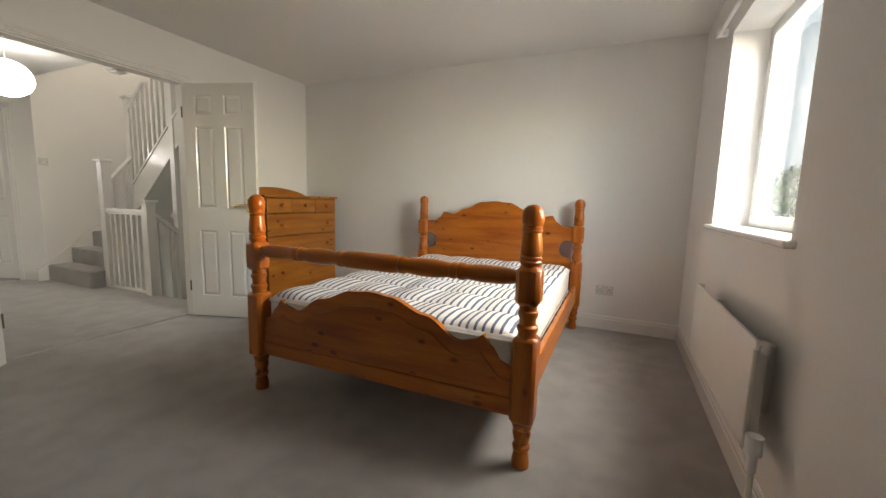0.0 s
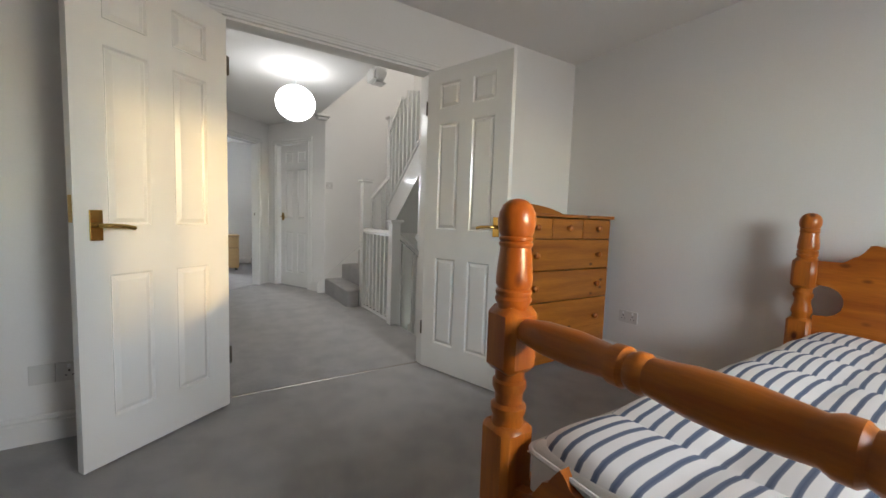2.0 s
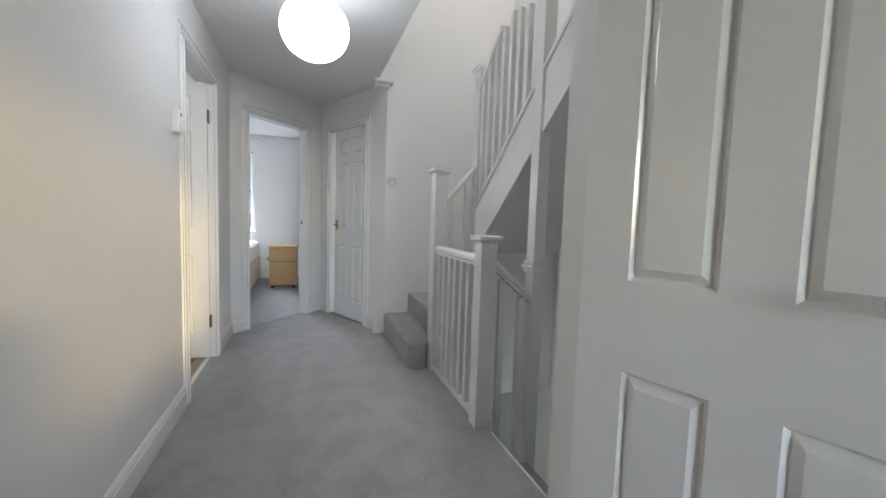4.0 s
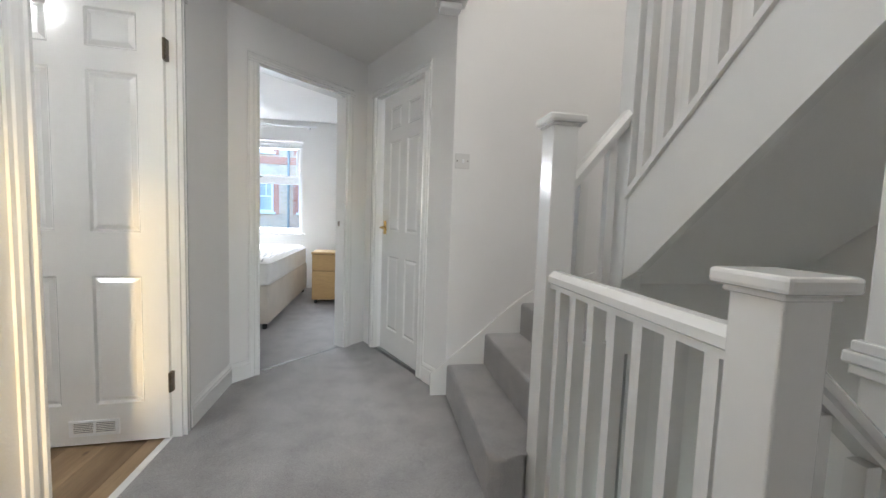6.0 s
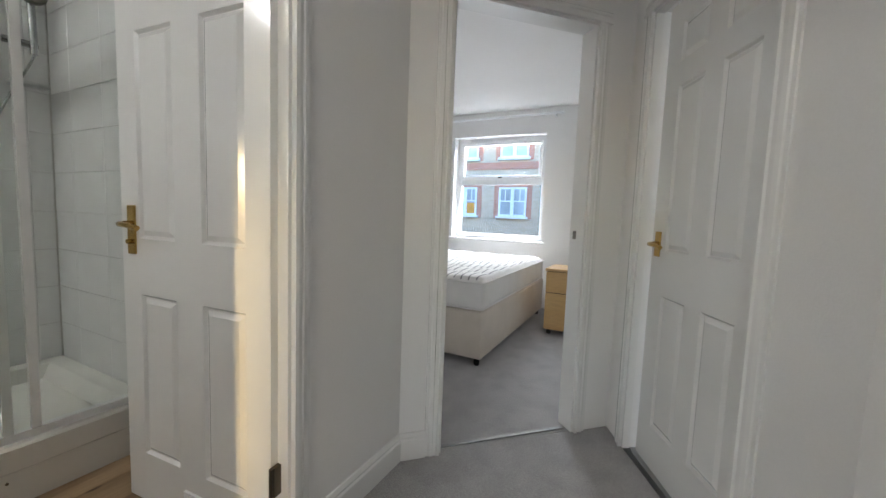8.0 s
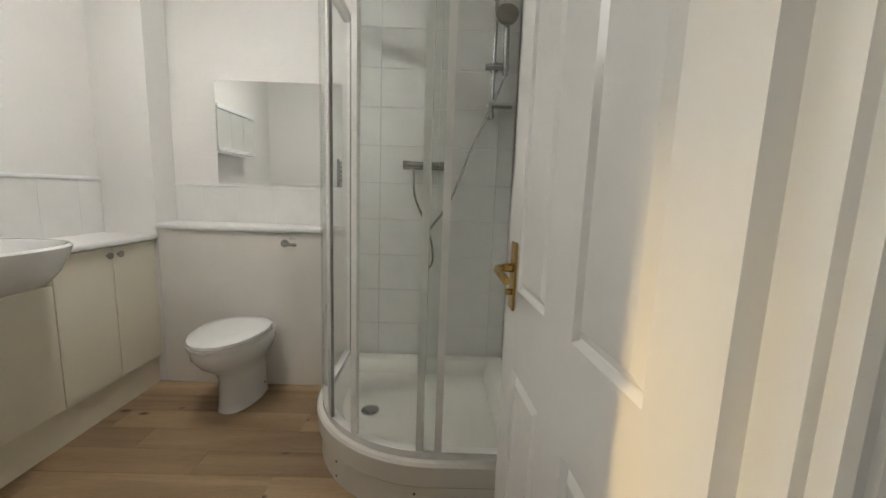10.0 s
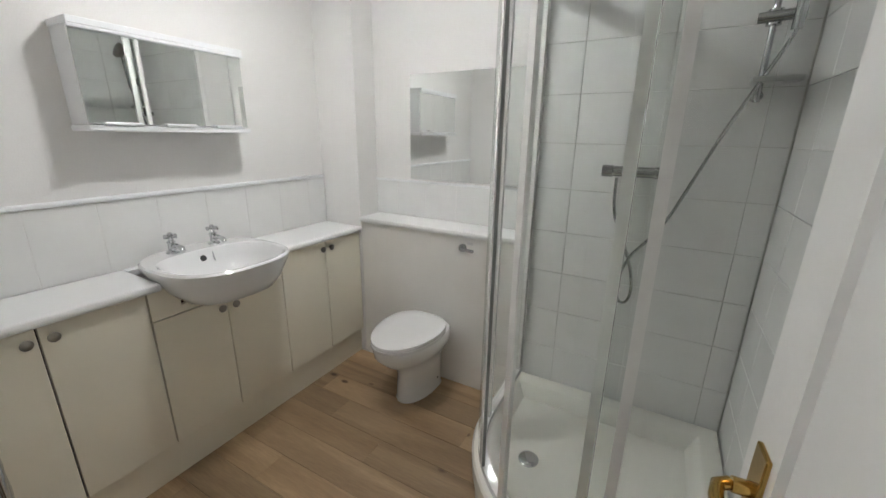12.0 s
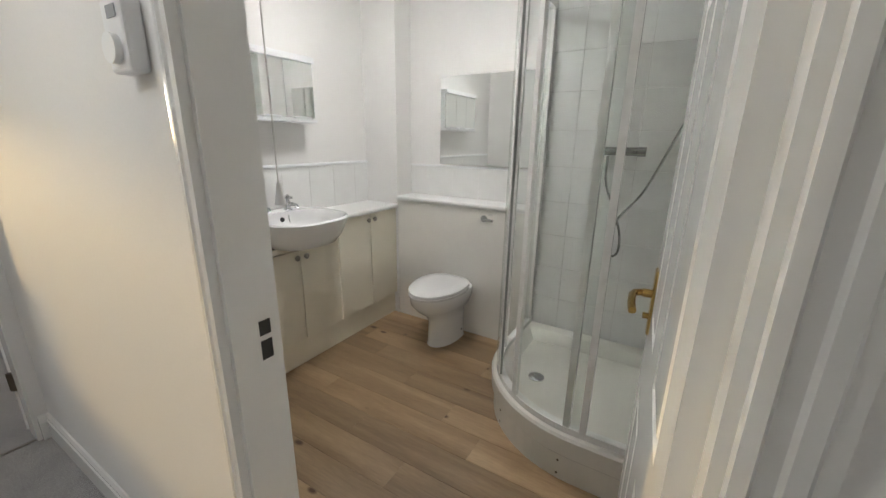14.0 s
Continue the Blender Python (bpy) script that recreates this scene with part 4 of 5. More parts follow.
slab(b, [(-cw, 0.30), *[(-x, z) for x, z in notch[::-1]], *[(-x, z) for x, z in head_top[::-1]], *head_top[1:], *notch, (cw, 0.30)][::-1], 0.028, Matrix.Translation((0, HY - 0.014, 0)) @ UPRIGHT)
bmesh.ops.bevel(b, geom=[e for e in b.edges if e.calc_face_angle(0) > 1.2], offset=0.005, segments=2, affect="EDGES")
part("headboard", b, PINE, bed, "arched pine headboard with knots", True)
b = bmesh.new()
turn = [(0.022, -0.02), (0.030, 0.02), (0.036, 0.06), (0.037, 0.14), (0.031, 0.205), (0.037, 0.215), (0.037, 0.235), (0.030, 0.243), (0.036, 0.255), (0.036, 0.268), (0.031, 0.275), (0.040, 0.34), (0.041, 0.40), (0.033, 0.475), (0.039, 0.487), (0.039, 0.505), (0.032, 0.513), (0.041, 0.535), (0.042, 0.60), (0.041, 0.655)]
full = [(r, z * cw / 0.66) for r, z in turn + [(r, 2 * 0.66 - z) for r, z in turn[::-1]]]
lathe(b, full, Matrix(((0, 0, 1, -cw), (0, 1, 0, FY), (1, 0, 0, 0.785), (0, 0, 0, 1))))
part("turned_rail", b, PINE, bed, "turned pine foot rail", True)
for sx in (-1, 1):
    part("side_rail", blocks(((sx * (PX - 0.014), FY + 0.045, 0.235), (sx * (PX + 0.014), HY - 0.045, 0.385)), bevel=0.006), PINE_Y, bed)
for k in range(11):
    y = FY + 0.1 + k * 0.18
    part("slat", blocks(((-PX + 0.016, y, 0.315), (PX - 0.016, y + 0.07, 0.333))), CHEST, bed)


def mattress(name, at, lx, ly, z0, z1, mat, side_mat, label, tx, ty, rz=0.0):
    """A tufted mattress: a domed quilted top over a bordered side."""
    th = thing(name, at, label, "mattress", rz)
    nx, ny = 64, 84
    rad = 0.06

    def edge(x, y):
        qx, qy = max(abs(x) - lx / 2 + rad, 0), max(abs(y) - ly / 2 + rad, 0)
        return min(1.0, math.hypot(qx, qy) / rad)

    bm = bmesh.new()
    grid = []
    for j in range(ny + 1):
        row = []
        for i in range(nx + 1):
            x, y = (i / nx - 0.5) * lx, (j / ny - 0.5) * ly
            d = edge(x, y)
            u, v = (x / lx + 0.5) * tx, (y / ly + 0.5) * ty
            puff = abs(math.sin(math.pi * u)) * abs(math.sin(math.pi * v))
            ridge = 0.5 * abs(math.sin(math.pi * u)) + 0.5 * abs(math.sin(math.pi * v))
            z = z1 - 0.030 + 0.014 * puff ** 0.4 + 0.010 * ridge + 0.006 * noise.noise(Vector((x * 7, y * 7, z1)))
            row.append(bm.verts.new((x, y, z - 0.035 * d ** 3)))
        grid.append(row)
    for j in range(ny):
        for i in range(nx):
            bm.faces.new((grid[j][i], grid[j][i + 1], grid[j + 1][i + 1], grid[j + 1][i]))
    part("top_panel", bm, mat, th, "striped tufted mattress top", True)
    b = block(bmesh.new(), (-lx / 2, -ly / 2, z0), (lx / 2, ly / 2, z1 - 0.034), 0.030, 4)
    part("border", b, side_mat, th, "plain off-white mattress side", True)
    for z in (z0 + 0.012, z1 - 0.055):
        pts = []
        for cx, cy, a0 in ((lx / 2 - 0.03, ly / 2 - 0.03, 0), (-lx / 2 + 0.03, ly / 2 - 0.03, 90), (-lx / 2 + 0.03, -ly / 2 + 0.03, 180), (lx / 2 - 0.03, -ly / 2 + 0.03, 270)):
            pts += [(cx + 0.033 * math.cos(radians(a0 + k * 15)), cy + 0.033 * math.sin(radians(a0 + k * 15)), z) for k in range(7)]
        part("piping", tube(bmesh.new(), pts + pts[:1], 0.006, 6), side_mat, th, "", True)
    return th


mattress("mattress", (-0.79, 2.695, 0), 1.355, 1.92, 0.333, 0.575, MATTRESS, MATT_SIDE, "blue and white striped mattress on the pine bed", 5, 7)

# ---- chest of drawers ----
CX, CY0, CY1 = -2.66, 2.77, 3.74
ch = thing("chest_of_drawers", ((CX - 3.13) / 2, (CY0 + CY1) / 2, 0), "honey pine chest of three small, two wide and one deep drawer", "chest of drawers")
hx, hy = (CX + 3.13) / 2, (CY1 - CY0) / 2
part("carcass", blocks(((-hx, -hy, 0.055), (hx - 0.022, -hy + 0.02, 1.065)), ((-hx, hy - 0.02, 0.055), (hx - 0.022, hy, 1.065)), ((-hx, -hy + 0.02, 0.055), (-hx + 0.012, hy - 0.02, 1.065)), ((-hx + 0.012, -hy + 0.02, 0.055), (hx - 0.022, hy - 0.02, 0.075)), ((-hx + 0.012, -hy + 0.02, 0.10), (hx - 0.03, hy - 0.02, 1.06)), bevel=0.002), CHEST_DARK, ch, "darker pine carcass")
part("top", blocks(((-hx, -hy - 0.012, 1.065), (hx + 0.012, hy + 0.008, 1.088)), bevel=0.007), CHEST, ch)
b = bmesh.new()
arch = [(hy * (1 - k / 12), 1.088 + 0.085 * math.sin(math.pi * k / 24) ** 0.7 if k else 1.092) for k in range(13)]
arch = [(-y, z) for y, z in arch] + [(y, z) for y, z in arch[::-1][1:]]
slab(b, [(-hy, 1.086), *arch, (hy, 1.086)], 0.018, Matrix(((0, 0, 1, -hx + 0.002), (1, 0, 0, 0), (0, 1, 0, 0), (0, 0, 0, 1))))
part("gallery", b, CHEST, ch, "low arched back board")
for sx in (-1, 1):
    for sy in (-1, 1):
        b = lathe(bmesh.new(), [(0.022, 0), (0.030, 0.012), (0.032, 0.03), (0.024, 0.05), (0.026, 0.058)], pose(sx * (hx - 0.05), sy * (hy - 0.06), 0), 16)
        part("foot", b, CHEST, ch, "", True)


def drawer(y0, y1, z0, z1, knobs):
    d = part("drawer", blocks(((hx - 0.03, y0 + 0.003, z0 + 0.003), (hx, y1 - 0.003, z1 - 0.003)), bevel=0.006), CHEST, ch)
    for y, z in knobs:
        b = lathe(bmesh.new(), [(0.012, -0.002), (0.010, 0.010), (0.020, 0.020), (0.021, 0.028), (0.014, 0.036), (0.003, 0.039)], pose(hx, y, z, 0, 90, 0), 14)
        part("knob", b, PINE_Z, d, "turned pine knob", True)


third = (2 * hy - 0.04) / 3
for k in range(3):
    y0 = -hy + 0.02 + k * third
    drawer(y0, y0 + third, 0.918, 1.062, [(y0 + third / 2, 0.995)])
for k in (2, 3):
    z0 = 0.062 + k * 0.214
    drawer(-hy + 0.02, hy - 0.02, z0, z0 + 0.214, [(-hy * 0.63, z0 + 0.105), (hy * 0.66, z0 + 0.105)])
drawer(-hy + 0.02, hy - 0.02, 0.062, 0.49, [(sy, z) for sy in (-hy * 0.63, hy * 0.66) for z in (0.145, 0.355)])

# ---- radiator, sockets, curtain pole end ----
rd = thing("radiator", (0.665, 2.21, 0.30), "white enamelled panel radiator under the window", "radiator")
b = bmesh.new()
block(b, (-0.024, -0.49, 0.0), (-0.010, 0.49, 0.37), 0.008)
part("panel", b, RADIATOR, rd, "", True)
for k in range(28):
    y = -0.455 + k * 0.0337
    part("convector_fin", blocks(((-0.010, y - 0.010, 0.03), (0.022, y + 0.010, 0.335))), SWITCH, rd)
for sy in (-1, 1):
    part("corner_plug", blocks(((-0.022, sy * 0.478, 0.335), (0.016, sy * 0.502, 0.366)), bevel=0.005), RADIATOR, rd)
    part("bracket", blocks(((-0.010, sy * 0.35 - 0.02, 0.08), (0.074, sy * 0.35 + 0.02, 0.32)), bevel=0.002), RADIATOR, rd)
b = bmesh.new()
tube(b, [(0.0, -0.49, 0.045), (0.0, -0.515, 0.045), (0.0, -0.525, 0.02), (0.0, -0.525, -0.30)], 0.009)
part("pipe", b, RADIATOR, rd, "white painted pipe", True)
b = bmesh.new()
tube(b, [(0.0, -0.522, -0.05), (0.0, -0.522, 0.0), (0.0, -0.522, 0.01)], 0.014)
tube(b, [(0.0, -0.522, 0.012), (0.0, -0.522, 0.07)], 0.024, 16)
part("valve", b, UPVC, rd, "white thermostatic radiator valve", True)
b = bmesh.new()
tube(b, [(0.0, -0.498, 0.345), (0.0, -0.52, 0.345)], 0.014)
part("bleed_plug", b, UPVC, rd)
socket_plate((0.17, BED_N, 0.345), 0, 0.146, 0.086, "white double wall socket beside the bed")
socket_plate((-2.53, BED_N, 0.345), 0, 0.146, 0.086, "white double wall socket beside the chest")
socket_plate((WEST, 0.522, 0.30), 90, 0.086, 0.086, "white wall socket behind the open door", "blank")
socket_plate((WEST, 0.61, 0.30), 90, 0.086, 0.086, "white single wall socket behind the open door")
cp = thing("curtain_track", (0.70, 2.42, 2.10), "white curtain track end above the window", "curtain track")
b = bmesh.new()
tube(b, [(0.0, -0.75, 0.0), (0.0, 0.72, 0.0)], 0.012)
part("track", b, UPVC, cp, "", True)
part("bracket", blocks(((-0.018, 0.70, -0.02), (0.04, 0.735, 0.022)), bevel=0.004), UPVC, cp)
part("bracket", blocks(((-0.018, -0.75, -0.02), (0.04, -0.715, 0.022)), bevel=0.004), UPVC, cp)

# ---- second bedroom ----
db = thing("divan_base", (-8.37, 0.41, 0), "beige fabric divan bed base on black castors", "divan bed")
part("base", block(bmesh.new(), (-0.95, -0.69, 0.055), (0.95, 0.69, 0.41), 0.02, 3), DIVAN, db, "", True)
for sx in (-1, 1):
    for sy in (-1, 1):
        part("castor", lathe(bmesh.new(), [(0.018, 0), (0.022, 0.01), (0.022, 0.04), (0.012, 0.056)], pose(sx * 0.90, sy * 0.64, 0), 12), BLACK, db)
mattress("mattress", (-8.37, 0.41, 0), 1.90, 1.36, 0.41, 0.665, MATTRESS2, MATT_SIDE, "white mattress with black stripes on the divan", 7, 5)
ns = thing("bedside_cabinet", (-8.73, 1.485, 0), "beech veneer bedside cabinet with two drawers", "bedside cabinet")
part("body", blocks(((-0.20, -0.19, 0.045), (0.185, 0.19, 0.60)), bevel=0.003), BEECH, ns)
part("top", blocks(((-0.20, -0.20, 0.60), (0.205, 0.20, 0.625)), bevel=0.004), BEECH, ns)
for z0, z1 in ((0.055, 0.395), (0.402, 0.595)):
    part("drawer", blocks(((0.185, -0.19, z0), (0.203, 0.19, z1)), bevel=0.003), BEECH, ns)
    # strip that fills the groove with painted shade
    part("finger_groove", blocks(((0.183, -0.185, z1), (0.199, 0.185, z1 + 0.006))), RECESS_SHADE, ns)
for sx in (-0.15, 0.15):
    for sy in (-0.15, 0.15):
        part("castor", lathe(bmesh.new(), [(0.020, 0), (0.022, 0.01), (0.022, 0.035), (0.012, 0.046)], pose(sx, sy, 0), 12), BLACK, ns)
cp = thing("curtain_pole", (-9.52, 0.38, 2.30), "white curtain pole above the window", "curtain pole")
b = bmesh.new()
tube(b, [(0, -0.80, 0), (0, 0.80, 0)], 0.014)
part("pole", b, UPVC, cp, "", True)
for sy in (-0.70, 0.70):
    part("bracket", blocks(((-0.08, sy - 0.012, -0.03), (0.018, sy + 0.012, 0.016)), bevel=0.004), UPVC, cp)
socket_plate((-9.599, 1.22, 0.34), 90, 0.146, 0.086, "white wall socket with a black plug beside the divan")
b = thing("plug", (-9.575, 1.22, 0.33), "black plug pushed into the wall socket", "plug")
part("body", blocks(((-0.015, -0.025, -0.025), (0.03, 0.025, 0.025)), bevel=0.006), BLACK, b)

# ---- bathroom ----
DF = -3.79                                   # cabinet door plane
edges = [1.03, 0.72, 0.414, 0.114, -0.19, -0.50, -0.795]


def vanity(y1, y0, door_top, label, split, knob_z):
    """A fitted base unit with two plain doors."""
    u = thing("vanity_unit", ((DF + BATH_E) / 2, (y0 + y1) / 2, 0), label, "bathroom cabinet")
    o = Vector(((DF + BATH_E) / 2, (y0 + y1) / 2, 0))
    L = lambda x, y, z: (x - o.x, y - o.y, z)
    # body coloured near-black so that the gaps between doors look shaded
    part("carcass", blocks((L(DF + 0.02, y0 + 0.001, 0.17), L(BATH_E - 0.001, y1 - 0.001, door_top if door_top < 0.8 else 0.862))), RECESS_SHADE, u)
    part("plinth", blocks((L(DF + 0.026, y0, 0.0), L(DF + 0.042, y1, 0.17))), CREAM, u)
    for a, b in ((y0, split), (split, y1)):
        d = part("door", blocks((L(DF, a + 0.0028, 0.175), L(DF + 0.018, b - 0.0028, door_top - 0.003)), bevel=0.002), CREAM, u)
        ky = split + (0.032 if a == split else -0.032)
        part("knob", lathe(bmesh.new(), [(0.006, 0), (0.006, 0.010), (0.016, 0.014), (0.017, 0.020), (0.010, 0.026), (0.002, 0.028)], Matrix.Translation(L(DF, ky, knob_z)) @ pose(0, 0, 0, 0, -90, 0), 16), KNOB, d, "pewter knob", True)
    if door_top < 0.8:
        c = (y0 + y1) / 2 + 0.003                # the bowl hangs in front of the cut-out panel
        f0, f1 = DF, DF + 0.018
        part("false_front", blocks((L(f0, y0 + 0.0028, door_top + 0.003), L(f1, c - 0.215, 0.862)), (L(f0, c - 0.215, door_top + 0.003), L(f1, c - 0.185, 0.826)), (L(f0, c - 0.185, door_top + 0.003), L(f1, c + 0.185, 0.776)),
                                   (L(f0, c + 0.185, door_top + 0.003), L(f1, c + 0.215, 0.826)), (L(f0, c + 0.215, door_top + 0.003), L(f1, y1 - 0.0028, 0.862))), CREAM, u)
    return u


vanity(edges[0] + 0.036, edges[2], 0.862, "cream laminate bathroom base unit with two doors", edges[1], 0.82)
vanity(edges[2], edges[4], 0.742, "cream laminate basin unit with two doors", edges[3], 0.70)
vanity(edges[4], edges[6], 0.862, "cream laminate corner base unit with two doors", edges[5], 0.82)
wt = thing("worktop", (-3.655, 0.13, 0.864), "white laminate vanity worktop with a rolled edge", "worktop")
for a, c in (((-0.160, -0.928, 0), (0.154, -0.264, 0.032)), ((-0.160, 0.233, 0), (0.154, 0.935, 0.032))):
    part("top", blocks((a, c), bevel=0.012), WORKTOP, wt)
part("back_strip", blocks(((0.118, -0.2639, 0.0004), (0.1535, 0.2329, 0.0316)), bevel=0.004), WORKTOP, wt)

# semi-recessed basin: rim outline swept down into the bowl and the outer belly
bs = thing("basin", (-3.79, 0.115, 0.74), "white ceramic semi-recessed basin with two chrome taps", "basin")


def basin_ring(sx, sy, z, cx=0.0, n=40, sq=2.6):
    pts = []
    for k in range(n):
        a = 2 * math.pi * k / n
        c, s = math.cos(a), math.sin(a)
        x = sx * (abs(c) ** (2 / sq)) * (1 if c > 0 else -1)
        y = sy * (abs(s) ** (2 / sq)) * (1 if s > 0 else -1)
        if x > 0: y *= 1.0 + 0.06 * min(1, x / sx)
        pts.append((x + cx, y, z))
    return pts


def rings_mesh(rows, close_first=True, close_last=True):
    bm = bmesh.new()
    rr = [[bm.verts.new(p) for p in r] for r in rows]
    for p, q in zip(rr, rr[1:]):
        n = len(p)
        for k in range(n):
            bm.faces.new((p[k], p[(k + 1) % n], q[(k + 1) % n], q[k]))
    if close_first: bm.faces.new(rr[0][::-1])
    if close_last: bm.faces.new(rr[-1])
    return bm


rows = [basin_ring(0.10, 0.13, 0.035, -0.03), basin_ring(0.165, 0.185, 0.055, -0.03), basin_ring(0.212, 0.222, 0.10, -0.015), basin_ring(0.25, 0.25, 0.155, 0.0), basin_ring(0.262, 0.262, 0.185, 0.0), basin_ring(0.264, 0.264, 0.197, 0.0), basin_ring(0.255, 0.256, 0.205, 0.0),
        basin_ring(0.196, 0.238, 0.204, -0.050), basin_ring(0.188, 0.229, 0.196, -0.050), basin_ring(0.176, 0.212, 0.150, -0.048), basin_ring(0.145, 0.172, 0.098, -0.045), basin_ring(0.09, 0.11, 0.074, -0.042), basin_ring(0.03, 0.03, 0.068, -0.04)]
part("bowl", rings_mesh(rows), CERAMIC, bs, "", True)
b = bmesh.new()
tube(b, [(0.136, 0, 0.166), (0.124, 0, 0.162)], 0.013, 16)
part("overflow", b, BLACK, bs, "round dark overflow hole")
b = lathe(bmesh.new(), [(0.022, 0.066), (0.022, 0.072), (0.012, 0.075), (0.003, 0.076)], pose(-0.04, 0, 0), 20)
part("waste", b, CHROME, bs, "", True)
b = bmesh.new()
tube(b, [(0.150, -0.050, 0.206), (0.134, -0.048, 0.18), (0.122, -0.046, 0.14)], 0.003, 6)
part("plug_chain", b, CHROME, bs)
for y in (0.092, -0.092):
    tp = part("tap", lathe(bmesh.new(), [(0.026, 0.202), (0.024, 0.212), (0.016, 0.218), (0.015, 0.250), (0.018, 0.254), (0.010, 0.262), (0.009, 0.285), (0.012, 0.290), (0.006, 0.297)], pose(0.188, y, 0), 18), CHROME, bs, "chrome pillar tap with a cross head", True)
    b = bmesh.new()
    tube(b, [(0.188, y, 0.232), (0.148, y, 0.244), (0.112, y, 0.240), (0.100, y, 0.225)], 0.010, 12)
    part("spout", b, CHROME, tp, "", True)
    b = bmesh.new()
    for a in (20, 110):
        dx, dy = 0.030 * math.cos(radians(a)), 0.030 * math.sin(radians(a))
        tube(b, [(0.188 - dx, y - dy, 0.279), (0.188 + dx, y + dy, 0.279)], 0.0065, 10)
    part("cross_handle", b, CHROME, tp, "", True)

# boxed-in cistern with its shelf, flush lever
ci = thing("cistern_panel", (-4.36, -0.89, 0), "white boxed-in cistern panel with a shelf", "cistern panel")
part("panel", blocks(((-0.553, 0.082, 0), (0.528, 0.10, 0.925)), bevel=0.002), RADIATOR, ci)
part("side_fill", blocks(((0.529, 0.060, 0), (0.557, 0.088, 0.925))), RADIATOR, ci)
part("shelf", blocks(((-0.553, -0.098, 0.926), (0.557, 0.118, 0.957)), bevel=0.012), WORKTOP, ci)
b = lathe(bmesh.new(), [(0.022, 0), (0.022, 0.012), (0.014, 0.022), (0.012, 0.030)], Matrix.Translation((-0.175, 0.10, 0.865)) @ pose(0, 0, 0, -90, 0, 0), 20)
tube(b, [(-0.175, 0.128, 0.865), (-0.20, 0.132, 0.863), (-0.25, 0.130, 0.860)], 0.009, 10)
part("flush_lever", b, DULL_CHROME, ci, "chrome flush lever", True)
part("sticker", blocks(((-0.235, 0.1002, 0.885), (-0.20, 0.1010, 0.900))), SWITCH, ci, "small printed label")

# toilet
tl = thing("toilet", (-4.335, -0.79, 0), "white ceramic back-to-wall toilet with the lid down", "toilet")


def pan_ring(w, back, front, z, n=36, taper=0.0):
    pts = []
    for k in range(n):
        a = 2 * math.pi * k / n
        c, s = math.cos(a), math.sin(a)
        y0 = back + 0.36 * (front - back)
        y = y0 + (front - y0) * s if s > 0 else y0 + (y0 - back) * (abs(s) ** 0.55) * -1
        x = w * (abs(c) ** (0.95 if s > 0 else 0.55)) * (1 if c > 0 else -1) * (1 - taper * max(0.0, -s))
        pts.append((x, y, z))
    return pts


part("pan", rings_mesh([pan_ring(0.105, 0.002, 0.33, 0), pan_ring(0.100, 0.002, 0.325, 0.012), pan_ring(0.097, 0.002, 0.32, 0.17), pan_ring(0.105, 0.002, 0.345, 0.22), pan_ring(0.150, 0.002, 0.435, 0.285), pan_ring(0.172, 0.002, 0.485, 0.34), pan_ring(0.176, 0.002, 0.492, 0.385), pan_ring(0.170, 0.004, 0.488, 0.395)]), CERAMIC, tl, "", True)
part("seat", rings_mesh([pan_ring(0.180, 0.035, 0.498, 0.396, 36, 0.28), pan_ring(0.183, 0.033, 0.501, 0.402, 36, 0.28), pan_ring(0.181, 0.034, 0.499, 0.412, 36, 0.28)]), CERAMIC, tl, "", True)
part("lid", rings_mesh([pan_ring(0.178, 0.033, 0.494, 0.413, 36, 0.28), pan_ring(0.182, 0.030, 0.498, 0.418, 36, 0.28), pan_ring(0.180, 0.031, 0.496, 0.432, 36, 0.28), pan_ring(0.165, 0.045, 0.475, 0.438, 36, 0.28), pan_ring(0.10, 0.10, 0.38, 0.441, 36, 0.28)]), CERAMIC, tl, "closed white toilet lid", True)
for sx in (-1, 1):
    part("screw_cap", lathe(bmesh.new(), [(0.007, 0), (0.006, 0.004), (0.002, 0.005)], Matrix.Translation((sx * 0.097, 0.09, 0.06)) @ pose(0, 0, 0, 0, sx * 90, 0), 10), BLACK, tl)

# mirrors
mr = thing("wall_mirror", (-4.44, BATH_S + 0.002, 1.195), "frameless rectangular bathroom mirror", "mirror")
part("glass", blocks(((-0.375, 0, 0), (0.375, 0.006, 0.60)), bevel=0.001), MIRROR, mr)
cb = thing("mirror_cabinet", (BATH_E, 0.105, 1.455), "white bathroom wall cabinet with three mirrored sliding doors", "mirror cabinet")
for nm, a, c in (("top", (-0.156, -0.312, 0.343), (-0.001, 0.312, 0.366)), ("bottom_shelf", (-0.156, -0.312, 0.0), (-0.001, 0.312, 0.020)), ("side", (-0.134, -0.308, 0.021), (-0.001, -0.298, 0.342)), ("side", (-0.134, 0.298, 0.021), (-0.001, 0.308, 0.342)), ("back", (-0.01, -0.297, 0.021), (-0.001, 0.297, 0.342)), ("top_lip", (-0.158, -0.313, 0.331), (-0.148, 0.313, 0.3425))):
    part(nm, blocks((a, c), bevel=0.003), UPVC, cb)
for k, (a, c, dx) in enumerate(((-0.307, -0.1035, 0.0), (-0.1015, 0.1015, 0.0), (0.1035, 0.307, 0.0))):
    d = part("mirror_door", blocks(((-0.141 + dx, a, 0.026), (-0.136 + dx, c, 0.342)), bevel=0.001), MIRROR, cb, "mirrored sliding door")
    part("handle", blocks(((-0.162 + dx, (a + c) / 2 - 0.06, 0.020), (-0.141 + dx, (a + c) / 2 + 0.06, 0.033)), bevel=0.004), UPVC, d)
pc = thing("pull_cord", (-4.925, 1.035, 2.38), "white ceiling pull cord with a cone end", "pull cord")
